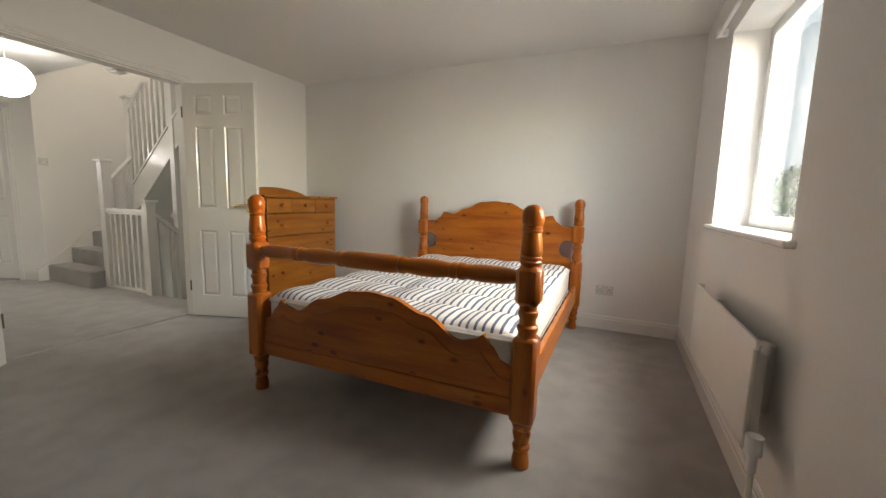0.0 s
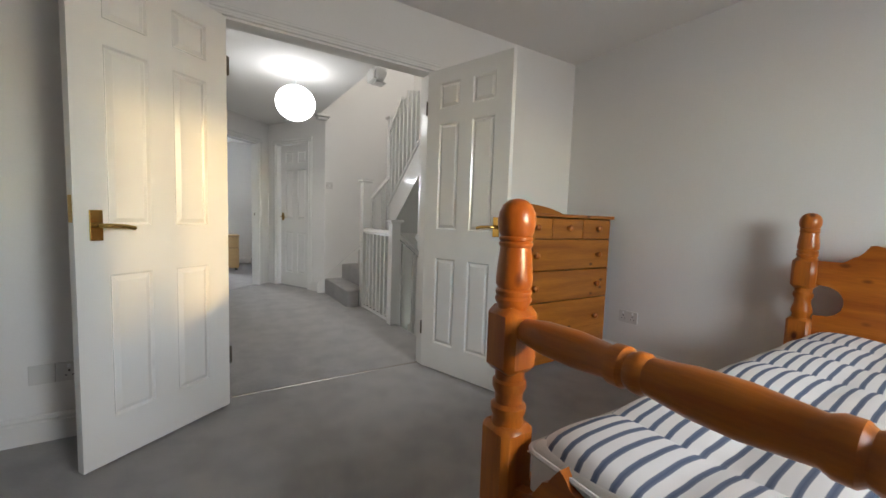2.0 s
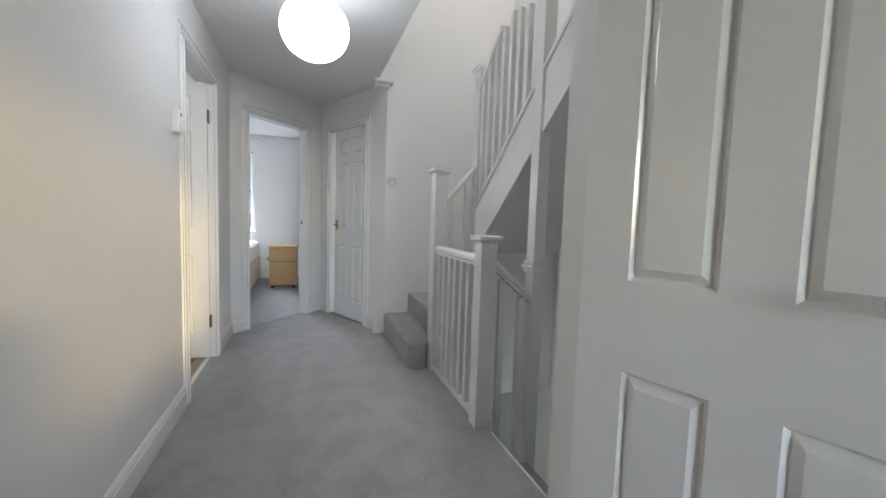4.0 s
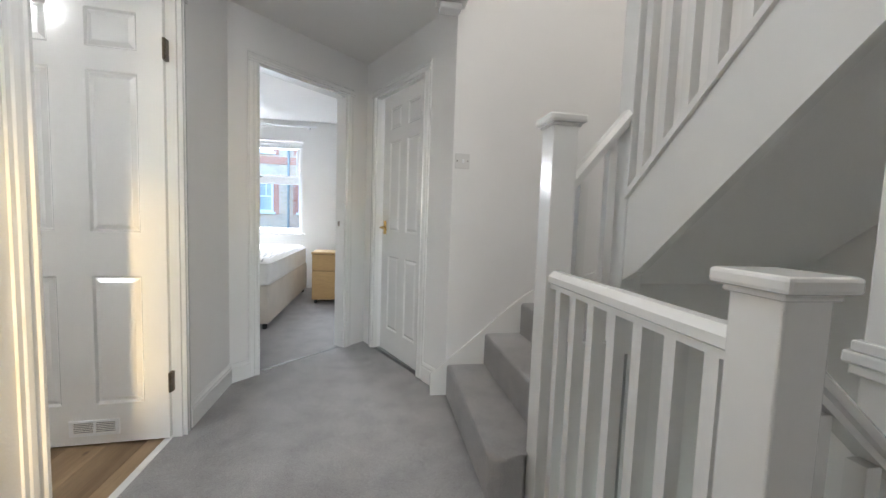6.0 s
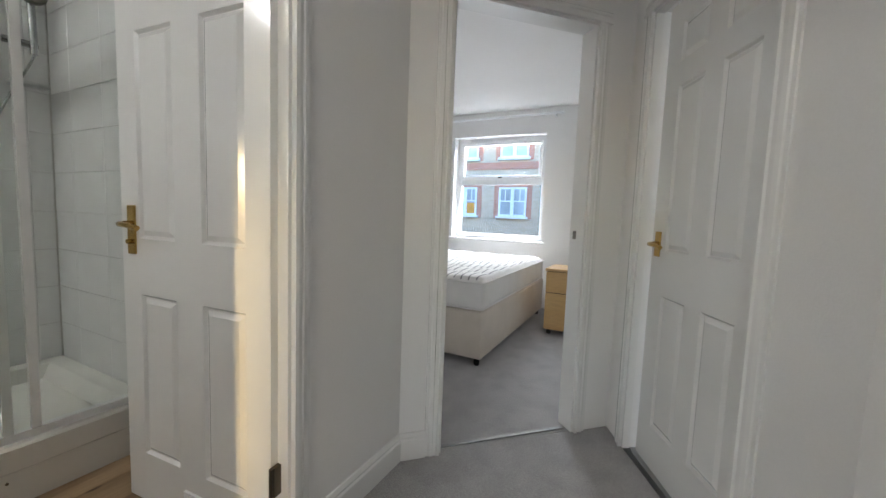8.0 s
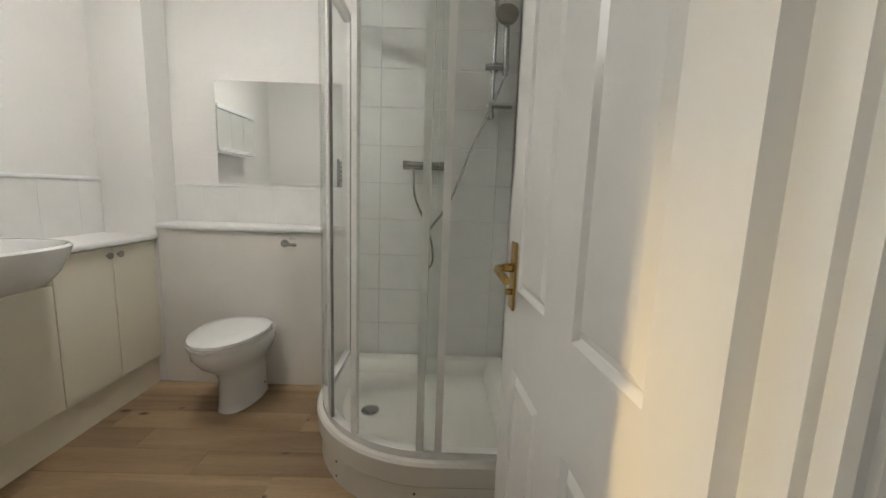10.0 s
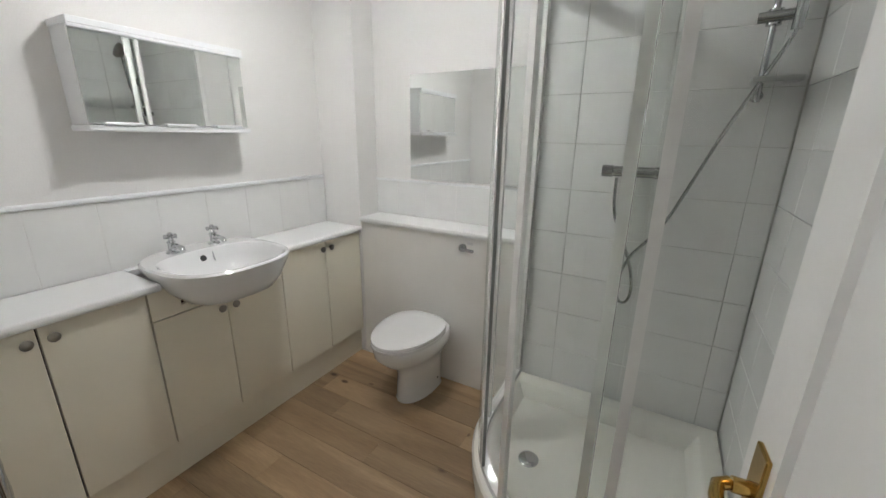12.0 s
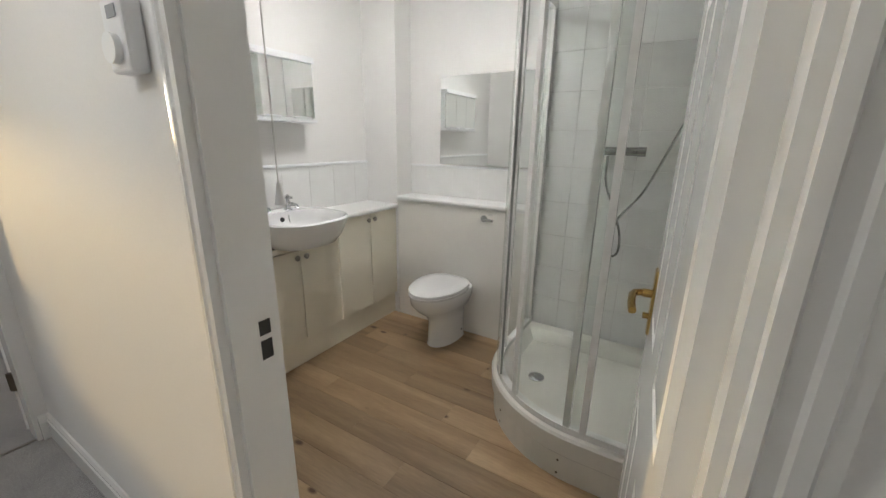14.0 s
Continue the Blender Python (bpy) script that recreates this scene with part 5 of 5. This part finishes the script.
b = lathe(bmesh.new(), [(0.03, 0.0), (0.03, -0.03), (0.01, -0.035)][::-1], None, 16)
part("ceiling_switch", b, UPVC, pc, "", True)
b = bmesh.new()
tube(b, [(0, 0, -0.03), (0, 0, -1.10)], 0.0016, 6)
part("cord", b, SWITCH, pc)
part("cone", lathe(bmesh.new(), [(0.011, -1.14), (0.0105, -1.137), (0.004, -1.10), (0.003, -1.095)], None, 14), UPVC, pc, "", True)
bl = thing("ceiling_light", (-4.36, -0.02, 2.38), "round white flush ceiling light, switched on", "ceiling light")
part("base", lathe(bmesh.new(), [(0.095, -0.022), (0.10, -0.012), (0.10, 0.0)], None, 32), UPVC, bl, "", True)
part("diffuser", lathe(bmesh.new(), [(0.02, -0.062), (0.05, -0.058), (0.075, -0.045), (0.088, -0.023)], None, 32), LAMP_GLOW, bl, "glowing opal diffuser", True)

# chrome ladder towel rail beside the doorway
tr = thing("towel_rail", (-4.52, BATH_N, 0.0), "chrome ladder towel rail on the wall beside the door", "towel rail")
for x in (-0.235, 0.235):
    b = bmesh.new()
    tube(b, [(x, -0.07, 0.42), (x, -0.07, 1.51)], 0.017, 16)
    part("upright", b, CHROME, tr, "", True)
    for z in (0.52, 1.42):
        b = bmesh.new()
        tube(b, [(x, 0.0, z), (x, -0.07, z)], 0.010, 10)
        part("bracket", b, CHROME, tr)
for z in [0.46 + 0.048 * k for k in range(8)] + [0.92 + 0.048 * k for k in range(6)] + [1.28 + 0.048 * k for k in range(5)]:
    b = bmesh.new()
    tube(b, [(-0.235 + 0.47 * k / 10, -0.075 - 0.028 * math.sin(math.pi * k / 10), z) for k in range(11)], 0.0105, 10)
    part("bar", b, CHROME, tr, "", True)

# ---- shower ----
TX, TY, TR = -4.865, 0.175, 0.55


def quadrant(inset, n=18):
    """Outline of the curved-corner tray from the south-east wall round to the west wall."""
    x1, y1, r = TX - inset, TY - inset, TR - inset
    arc = [(x1 - r + r * math.cos(a), y1 - r + r * math.sin(a)) for a in [math.pi / 2 * k / n for k in range(n + 1)]]
    return [(x1, -0.760 + (inset if inset > 0.05 else 0)), *arc, (BATH_W + 0.012 + (inset if inset > 0.05 else 0), y1)]


def corner(inset):
    i = inset if inset > 0.05 else 0
    return [(BATH_W + 0.012 + i, -0.760 + i)]


tray = thing("shower_tray", (-5.34, -0.29, 0), "cream acrylic quadrant shower tray on a riser panel", "shower tray")
OFF = Vector((-5.34, -0.29))
loc = lambda pts, z: [(x - OFF.x, y - OFF.y, z) for x, y in pts]
part("riser", rings_mesh([loc(quadrant(0.02) + corner(0.02), 0.0), loc(quadrant(0.02) + corner(0.02), 0.125)]), ACRYLIC, tray, "riser panel with screws")
part("basin", rings_mesh([loc(quadrant(0.012) + corner(0.012), 0.126), loc(quadrant(0.004) + corner(0.004), 0.135), loc(quadrant(0.0) + corner(0.0), 0.215), loc(quadrant(0.008) + corner(0.008), 0.226), loc(quadrant(0.020) + corner(0.02), 0.229), loc(quadrant(0.066) + corner(0.066), 0.229), loc(quadrant(0.078) + corner(0.078), 0.222), loc(quadrant(0.115) + corner(0.115), 0.165), loc(quadrant(0.20) + corner(0.20), 0.158)]), ACRYLIC, tray, "", True)
part("drain", lathe(bmesh.new(), [(0.042, 0.158), (0.042, 0.164), (0.030, 0.170), (0.003, 0.172)], pose(-5.12 - OFF.x, -0.27 - OFF.y, 0), 24), CHROME, tray, "chrome drain cover", True)
for px, py in ((-5.025, -0.002), (-5.354, 0.166), (-4.885, -0.25)):
    for z in (0.028, 0.092):
        d = Vector((px - (TX - TR), py - (TY - TR))).normalized()
        c = Vector((TX - TR, TY - TR)) + d * (TR - 0.019) - OFF
        b = bmesh.new()
        tube(b, [(c.x, c.y, z), (c.x + d.x * 0.003, c.y + d.y * 0.003, z)], 0.005, 8)
        part("screw", b, STEEL, tray)

enc = thing("shower_enclosure", (-5.34, -0.29, 0.229), "quadrant shower enclosure with curved glass sliding doors", "shower enclosure")
ENC_H = 1.85


def strip(inset, f0, f1, thick, z0, z1, n=14, sheet_only=False):
    """A band that follows the curved front between shares f0 and f1 of its length."""
    pts = [Vector(p) for p in quadrant(inset, 24)]
    seg = [(b - a).length for a, b in zip(pts, pts[1:])]
    total = sum(seg)

    def at(f):
        d = f * total
        for a, b, s in zip(pts, pts[1:], seg):
            if d <= s + 1e-9:
                t = (b - a).normalized()
                return a + t * d, Vector((t.y, -t.x))
            d -= s
        t = (pts[-1] - pts[-2]).normalized()
        return pts[-1], Vector((t.y, -t.x))

    rows = []
    for k in range(n + 1):
        p, nrm = at(f0 + (f1 - f0) * k / n)
        a, c = p + nrm * thick / 2 - OFF, p - nrm * thick / 2 - OFF
        rows.append([(a.x, a.y, z0), (a.x, a.y, z1), (c.x, c.y, z1), (c.x, c.y, z0)])
    if not sheet_only:
        return rings_mesh(rows)
    bm = bmesh.new()                   # toughened glass: one clear face, its edges hidden in the frame
    cols = [(bm.verts.new(r[0]), bm.verts.new(r[1])) for r in rows]
    for p, q in zip(cols, cols[1:]):
        bm.faces.new((p[0], q[0], q[1], p[1]))
    return bm


part("bottom_rail", strip(0.042, 0, 1, 0.034, 0.0, 0.028, 48), ALU, enc, "", True)
part("top_rail", strip(0.042, 0, 1, 0.036, ENC_H - 0.04, ENC_H, 48), ALU, enc, "", True)
for f, w, ins, nm in ((0.008, 0.022, 0.042, "wall_channel"), (0.280, 0.016, 0.042, "upright"), (0.722, 0.016, 0.042, "upright"), (0.992, 0.022, 0.042, "wall_channel")):
    part(nm, strip(ins, f - w / 2, f + w / 2, 0.028, 0.028, ENC_H - 0.04, 3), ALU, enc)
for f0, f1, ins in ((0.018, 0.273, 0.042), (0.729, 0.982, 0.042)):
    part("fixed_pane", strip(ins, f0, f1, 0.005, 0.028, ENC_H - 0.04, 10, True), SHOWER_GLASS, enc, "clear fixed glass pane", True).visible_shadow = False
for f0, f1, ins in ((0.238, 0.458, 0.026), (0.552, 0.774, 0.026)):
    d = part("sliding_door", strip(ins, f0, f1, 0.005, 0.034, ENC_H - 0.045, 12, True), SHOWER_GLASS, enc, "curved clear glass sliding door", True)
    d.visible_shadow = False
    for f in (f0 + 0.006, f1 - 0.006):
        part("door_edge", strip(ins, f - 0.008, f + 0.008, 0.018, 0.034, ENC_H - 0.045, 3), ALU, d, "white-silver door edge strip")
for f in (0.4605, 0.5495):
    part("door_seal", strip(0.026, f - 0.0025, f + 0.0025, 0.010, 0.034, ENC_H - 0.045, 2), SEAL, enc)

# shower fittings on the tiled wall
SY = -0.762
mx = thing("shower_mixer", (-5.33, SY, 1.325), "chrome thermostatic bar shower mixer", "shower mixer")
b = bmesh.new()
tube(b, [(-0.075, 0.055, 0), (0.075, 0.055, 0)], 0.021, 18)
part("body", b, DULL_CHROME, mx, "", True)
for sx in (-1, 1):
    b = bmesh.new()
    tube(b, [(sx * 0.078, 0.055, 0), (sx * 0.118, 0.055, 0)], 0.024, 18)
    part("control_knob", b, DULL_CHROME, mx, "", True)
    b = bmesh.new()
    tube(b, [(sx * 0.06, 0.0, 0), (sx * 0.06, 0.05, 0)], 0.018, 12)
    part("wall_union", b, DULL_CHROME, mx, "", True)
rl = thing("shower_rail", (-5.675, SY, 1.60), "chrome riser rail with a hand shower", "shower rail")
b = bmesh.new()
tube(b, [(0, 0.055, -0.02), (0, 0.055, 0.62)], 0.010, 12)
part("bar", b, DULL_CHROME, rl, "", True)
for z in (0.0, 0.60):
    b = bmesh.new()
    tube(b, [(0, 0.0, z), (0, 0.06, z)], 0.016, 14)
    part("bracket", b, DULL_CHROME, rl, "", True)
b = bmesh.new()
tube(b, [(0, 0.055, 0.215), (0, 0.055, 0.262)], 0.021, 14)
tube(b, [(0.045, 0.062, 0.238), (-0.075, 0.085, 0.240)], 0.017, 14)
part("slider", b, DULL_CHROME, rl, "", True)
b = bmesh.new()
tube(b, [(-0.055, 0.095, 0.19), (-0.055, 0.100, 0.25), (-0.050, 0.108, 0.34), (-0.045, 0.118, 0.43)], 0.015, 14)
part("hand_shower", b, DULL_CHROME, rl, "", True)
b = lathe(bmesh.new(), [(0.022, -0.035), (0.052, -0.008), (0.058, 0.008), (0.056, 0.020), (0.046, 0.024)], Matrix.Translation((-0.043, 0.130, 0.462)) @ pose(0, 0, 0, -68, 0, 0), 24)
part("spray_head", b, KNOB, rl, "round dark-faced spray head", True)
b = blocks(((-0.105, 0.03, 0.040), (0.028, 0.105, 0.045)), ((-0.105, 0.100, 0.045), (0.028, 0.105, 0.058)), ((-0.105, 0.03, 0.045), (-0.100, 0.100, 0.058)), ((0.023, 0.03, 0.045), (0.028, 0.100, 0.058)), bevel=0.002)
part("soap_dish", b, FROST, rl, "translucent grey plastic soap dish")
hs = thing("shower_hose", (-5.33, SY + 0.06, 1.30), "flexible chrome shower hose hanging in a loop", "shower hose")
pts = []
ctrl = [Vector(p) for p in ((0.06, 0, 0), (0.05, 0.01, -0.14), (-0.005, 0.02, -0.27), (-0.05, 0.02, -0.40), (-0.055, 0.02, -0.50), (-0.025, 0.02, -0.53), (0.0, 0.02, -0.47), (-0.03, 0.02, -0.33), (-0.14, 0.02, -0.16), (-0.27, 0.03, 0.18), (-0.39, 0.04, 0.46), (-0.40, 0.04, 0.52))]
for i in range(len(ctrl) - 1):
    p0, p1, p2, p3 = ctrl[max(i - 1, 0)], ctrl[i], ctrl[i + 1], ctrl[min(i + 2, len(ctrl) - 1)]
    for k in range(6):
        t = k / 6
        pts.append(0.5 * ((2 * p1) + (p2 - p0) * t + (2 * p0 - 5 * p1 + 4 * p2 - p3) * t * t + (3 * p1 - p0 - 3 * p2 + p3) * t ** 3))
part("hose", tube(bmesh.new(), pts + [ctrl[-1]], 0.0065, 8), DULL_CHROME, hs, "", True)

# ---- outside ----
SKY_GLOW = glow_material("pale_sky", (0.72, 0.87, 1.0), 0.14)
SKY_GLOW.node_tree.nodes["Principled BSDF"].inputs["Base Color"].default_value = (0.02, 0.02, 0.02, 1)
sheet("backdrop", [(8, 62), (85, 62), (85, 62.2), (8, 62.2)], -6, 45, SKY_GLOW, "pale bright winter sky beyond the roofs", "sky")
sheet("ground", [(-900, -900), (900, -900), (900, 900), (-900, 900)], -6.2, -6.0, ASPHALT, "dark asphalt street and ground", "ground")
# unseen blocks above and beside the rooms, added to shade the building opposite
own = thing("shade_shell", (-4.4, 0.0, -6.0), "unseen shell added to keep the sun off the opposite front", "house")
part("upper_shade_block", blocks(((-5.3, -16, 10.9), (5.35, 16, 11.2)), ((-5.45, -16, 8.52), (-5.25, 16, 10.9)), ((5.15, -16, 8.47), (5.39, 16, 10.9))), BRICK_Y, own, "unseen brick upper walls and flat roof that block the sun")
part("side_shade_block", blocks(((-5.4, -16, 0), (5.3, -2.2, 8.5))), BRICK_Y, own, "unseen brick block added beside the house to block the sun")
part("side_shade_block", blocks(((-5.4, 4.35, 0), (5.3, 16, 8.5))), BRICK_Y, own, "unseen brick block added beside the house to block the sun")
house = thing("brick_building", (-20.0, 0.0, -6.0), "stock and red brick terrace with white sash windows", "building")
part("wall", blocks(((-6, -16, 0), (0, 14, 13.5))), BRICK_Y, house, "yellow stock brick front")
part("roof", blocks(((-6.2, -16.2, 13.5), (0.35, 14.2, 13.9))), SLATE, house)
for z in (6.10, 9.02):
    part("brick_band", blocks(((0, -16, z), (0.03, 14, z + 0.28))), BRICK_R, house, "red brick string course")
for zi, z in enumerate((4.3, 7.15, 9.48)):
    for k in range(9):
        y = -2.60 + (k - 5) * 2.05
        w, hh = (1.15, 1.15) if k % 2 else (1.05, 1.15)
        wnd = part("window", blocks(((0.0, y - w / 2, z), (0.05, y + w / 2, z + 0.07)), ((0.0, y - w / 2, z + hh - 0.07), (0.05, y + w / 2, z + hh)), ((0.0, y - w / 2, z + 0.07), (0.05, y - w / 2 + 0.08, z + hh - 0.07)), ((0.0, y + w / 2 - 0.08, z + 0.07), (0.05, y + w / 2, z + hh - 0.07)),
                    ((0.0, y - 0.07, z + 0.07), (0.05, y + 0.07, z + hh - 0.07)), ((0.0, y - w / 2 + 0.08, z + hh * 0.50), (0.035, y + w / 2 - 0.08, z + hh * 0.50 + 0.05)), ((0, y - w / 4 - 0.03, z + hh * 0.5), (0.025, y - w / 4, z + hh - 0.07)), ((0, y + w / 4, z + hh * 0.5), (0.025, y + w / 4 + 0.03, z + hh - 0.07))), UPVC, house, "white sash window")
        part("pane", blocks(((0.002, y - w / 2 + 0.08, z + 0.07), (0.012, y - 0.07, z + hh - 0.07)), ((0.002, y + 0.07, z + 0.07), (0.012, y + w / 2 - 0.08, z + hh - 0.07))), DARKGLASS, wnd)
        part("sill", blocks(((0.0, y - w / 2 - 0.08, z - 0.09), (0.12, y + w / 2 + 0.08, z))), UPVC, wnd)
        for sy in (-1, 1):
            part("brick_surround", blocks(((0.0, y + sy * (w / 2 + 0.001), z - 0.09), (0.025, y + sy * (w / 2 + 0.20), z + hh + 0.01))), BRICK_R, house)
        part("lintel", blocks(((0.0, y - w / 2 - 0.2, z + hh + 0.01), (0.03, y + w / 2 + 0.2, z + hh + 0.26))), BRICK_R, house)
part("blind", blocks(((0.0125, -4.575, 7.225), (0.018, -4.21, 7.66))), BLIND, house, "orange blind behind one window")
b = bmesh.new()
tube(b, [(0.09, -1.45, 0), (0.09, -1.45, 13.4)], 0.045, 10)
part("drainpipe", b, SEAL, house, "dark grey cast drainpipe")
part("bay_roof", blocks(((0.0, -1.0, 8.95), (0.9, 0.9, 9.15))), SLATE, house, "small slate bay roof")
part("bay", blocks(((0.0, -0.8, 0), (0.75, 0.75, 8.95))), BRICK_R, house, "red brick bay")
for z in (4.3, 7.15):
    wv = part("bay_window", blocks(((0.75, -0.6, z), (0.79, -0.52, z + 1.15)), ((0.75, 0.52, z), (0.79, 0.6, z + 1.15)), ((0.75, -0.52, z), (0.79, 0.52, z + 0.07)), ((0.75, -0.52, z + 1.08), (0.79, 0.52, z + 1.15)), ((0.75, -0.04, z + 0.07), (0.79, 0.04, z + 1.08))), UPVC, house, "white bay window")
    part("pane", blocks(((0.752, -0.52, z + 0.07), (0.76, -0.04, z + 1.08)), ((0.752, 0.04, z + 0.07), (0.76, 0.52, z + 1.08))), DARKGLASS, wv)


def tree(at, h, seed):
    rnd = random.Random(seed)
    t = thing("tree", at, "leafy green street tree", "tree", 0, "trees beyond the bedroom window")
    b = bmesh.new()
    tube(b, [(0, 0, 0), (0.08, 0.03, h * 0.25), (0.02, 0.1, h * 0.5)], 0.16, 8)
    for k in range(6):
        a = k * 1.05 + rnd.random()
        z = h * (0.35 + 0.06 * k)
        tube(b, [(0.04, 0.05, z), (math.cos(a) * h * 0.12, math.sin(a) * h * 0.12, z + h * 0.12), (math.cos(a) * h * 0.2, math.sin(a) * h * 0.2, z + h * 0.22)], 0.05, 6)
    part("trunk", b, BARK, t)
    verts, faces = [], []
    for k in range(2600):
        a, u = rnd.random() * 6.283, rnd.random() ** 0.5
        zz = h * (0.42 + 0.55 * rnd.random())
        rr = h * 0.27 * u * math.sin(math.pi * min(0.98, max(0.08, (zz / h - 0.36) / 0.64))) * (0.8 + 0.35 * math.sin(3 * a + zz))
        c = Vector((rr * math.cos(a), rr * math.sin(a), zz))
        e = Euler((rnd.random() * 3, rnd.random() * 3, rnd.random() * 3)).to_matrix()
        s = 0.10 + 0.10 * rnd.random()
        n = len(verts)
        verts += [c + e @ Vector(p) for p in ((-s, 0, 0), (0, -s * 0.5, 0), (s, 0, 0.03), (0, s * 0.5, 0))]
        faces.append((n, n + 1, n + 2, n + 3))
    me = bpy.data.meshes.new("crown")
    me.from_pydata(verts, [], faces)
    me.materials.append(LEAF)
    cr = new("crown", me)
    cr.parent = t
    return t


for k, (x, y, h) in enumerate(((5.2, 15.5, 8.6), (8.0, 19.0, 9.2), (22, 24.0, 6.2), (30, 28.0, 7.4))):
    tree((x, y, -6.0), h, 11 + k)

# ---- pieces of walls and floors: glazed tiles and vinyl planks ----
def shared(name, me, parent, m):
    ob = new(name, me)
    ob.parent = parent
    ob.matrix_local = m
    return ob


def tile_mesh(w, h, mat, t=0.005):
    bm = block(bmesh.new(), (0.0007, 0, 0.0007), (w - 0.0007, t, h - 0.0007))
    bmesh.ops.bevel(bm, geom=[e for e in bm.edges if all(abs(v.co.y - t) < 1e-6 for v in e.verts)], offset=0.0015, segments=1, affect="EDGES")
    bmesh.ops.recalc_face_normals(bm, faces=bm.faces)
    me = bpy.data.meshes.new("tile")
    bm.to_mesh(me)
    bm.free()
    me.materials.append(mat)
    return me


def tile_run(parent, p0, p1, z0, z1, tw, th, start=0.0):
    """Tiles on a wall run, facing left of p0 to p1; whole ones share a mesh, the cut ones have their own."""
    m, length = run_frame(p0, p1)
    whole = tile_mesh(tw, th, TILE)
    z = z0
    while z < z1 - 0.01:
        h = min(th, z1 - z)
        s = start if start <= 0 else start - tw
        while s < length - 0.01:
            a, c = max(s, 0), min(s + tw, length)
            if c - a > 0.012:
                me = whole if (c - a > tw - 1e-4 and h > th - 1e-4) else tile_mesh(c - a, h, TILE)
                shared("tile", me, parent, m @ Matrix.Translation((a, 0, z)))
            s += tw
        z += th


tile_run(bath_shower, (BATH_W + 0.008, -0.7745), (-4.915, -0.7745), 0.2135, 2.38, 0.322, 0.2028, 0.088)
tile_run(bath_west, (BATH_W - 0.0005, 0.30), (BATH_W - 0.0005, -0.766), 0.2135, 2.38, 0.322, 0.2028, 0.20)
splash = structure(part("splashback", blocks(((BATH_E - 0.0080, -0.797, 0.897), (BATH_E - 0.0005, 1.066, 1.186))), WHITE_GROUT), "white tiled splashback above the worktop", "splashback")
tile_run(splash, (BATH_E - 0.004, -0.797), (BATH_E - 0.004, 1.066), 0.8975, 1.186, 0.212, 0.2885, 0.14)
part("tile_edge", blocks(((BATH_E - 0.020, -0.797, 1.1865), (BATH_E - 0.0005, 1.066, 1.206)), bevel=0.006), UPVC, splash, "rounded white tile trim")
splash2 = structure(part("splashback", blocks(((-4.914, BATH_S + 0.0005, 0.958), (-3.802, BATH_S + 0.0080, 1.172))), WHITE_GROUT), "white tiled upstand above the cistern shelf", "splashback")
tile_run(splash2, (-4.914, BATH_S + 0.004), (-3.802, BATH_S + 0.004), 0.9585, 1.172, 0.212, 0.2135, 0.10)
part("tile_edge", blocks(((-4.914, BATH_S + 0.0005, 1.172), (-3.802, BATH_S + 0.018, 1.186)), bevel=0.005), UPVC, splash2)

PW, PL = 0.152, 0.92
pm = bpy.data.meshes.new("plank")
bm = block(bmesh.new(), (0, 0.0006, 0), (PL, PW - 0.0006, 0.012))
bmesh.ops.bevel(bm, geom=[e for e in bm.edges if all(abs(v.co.z - 0.012) < 1e-6 for v in e.verts)], offset=0.0012, segments=1, affect="EDGES")
bmesh.ops.recalc_face_normals(bm, faces=bm.faces)
bm.to_mesh(pm)
bm.free()
pm.materials.append(OAK)
rnd = random.Random(5)
y, j = BATH_S + 0.20, 0
while y < BATH_N + 0.02:
    x = BATH_W - PL * (0.15 + 0.38 * (j % 3)) + 0.05
    while x < -3.74:
        a, c = max(x, BATH_W + 0.001), min(x + PL, -3.745)
        d = min(PW, BATH_N + 0.045 - y)
        if c - a > 0.03 and d > 0.03:
            if c - a > PL - 1e-4 and d > PW - 1e-4:
                me = pm
            else:
                bm = block(bmesh.new(), (0, 0.0006, 0), (c - a, d - 0.0006, 0.012))
                bmesh.ops.bevel(bm, geom=[e for e in bm.edges if all(abs(v.co.z - 0.012) < 1e-6 for v in e.verts)], offset=0.0012, segments=1, affect="EDGES")
                bmesh.ops.recalc_face_normals(bm, faces=bm.faces)
                me = bpy.data.meshes.new("plank")
                bm.to_mesh(me)
                bm.free()
                me.materials.append(OAK)
            shared("plank", me, bath_floor, Matrix.Translation((a, y, -0.012)))
        x += PL
    y, j = y + PW, j + 1
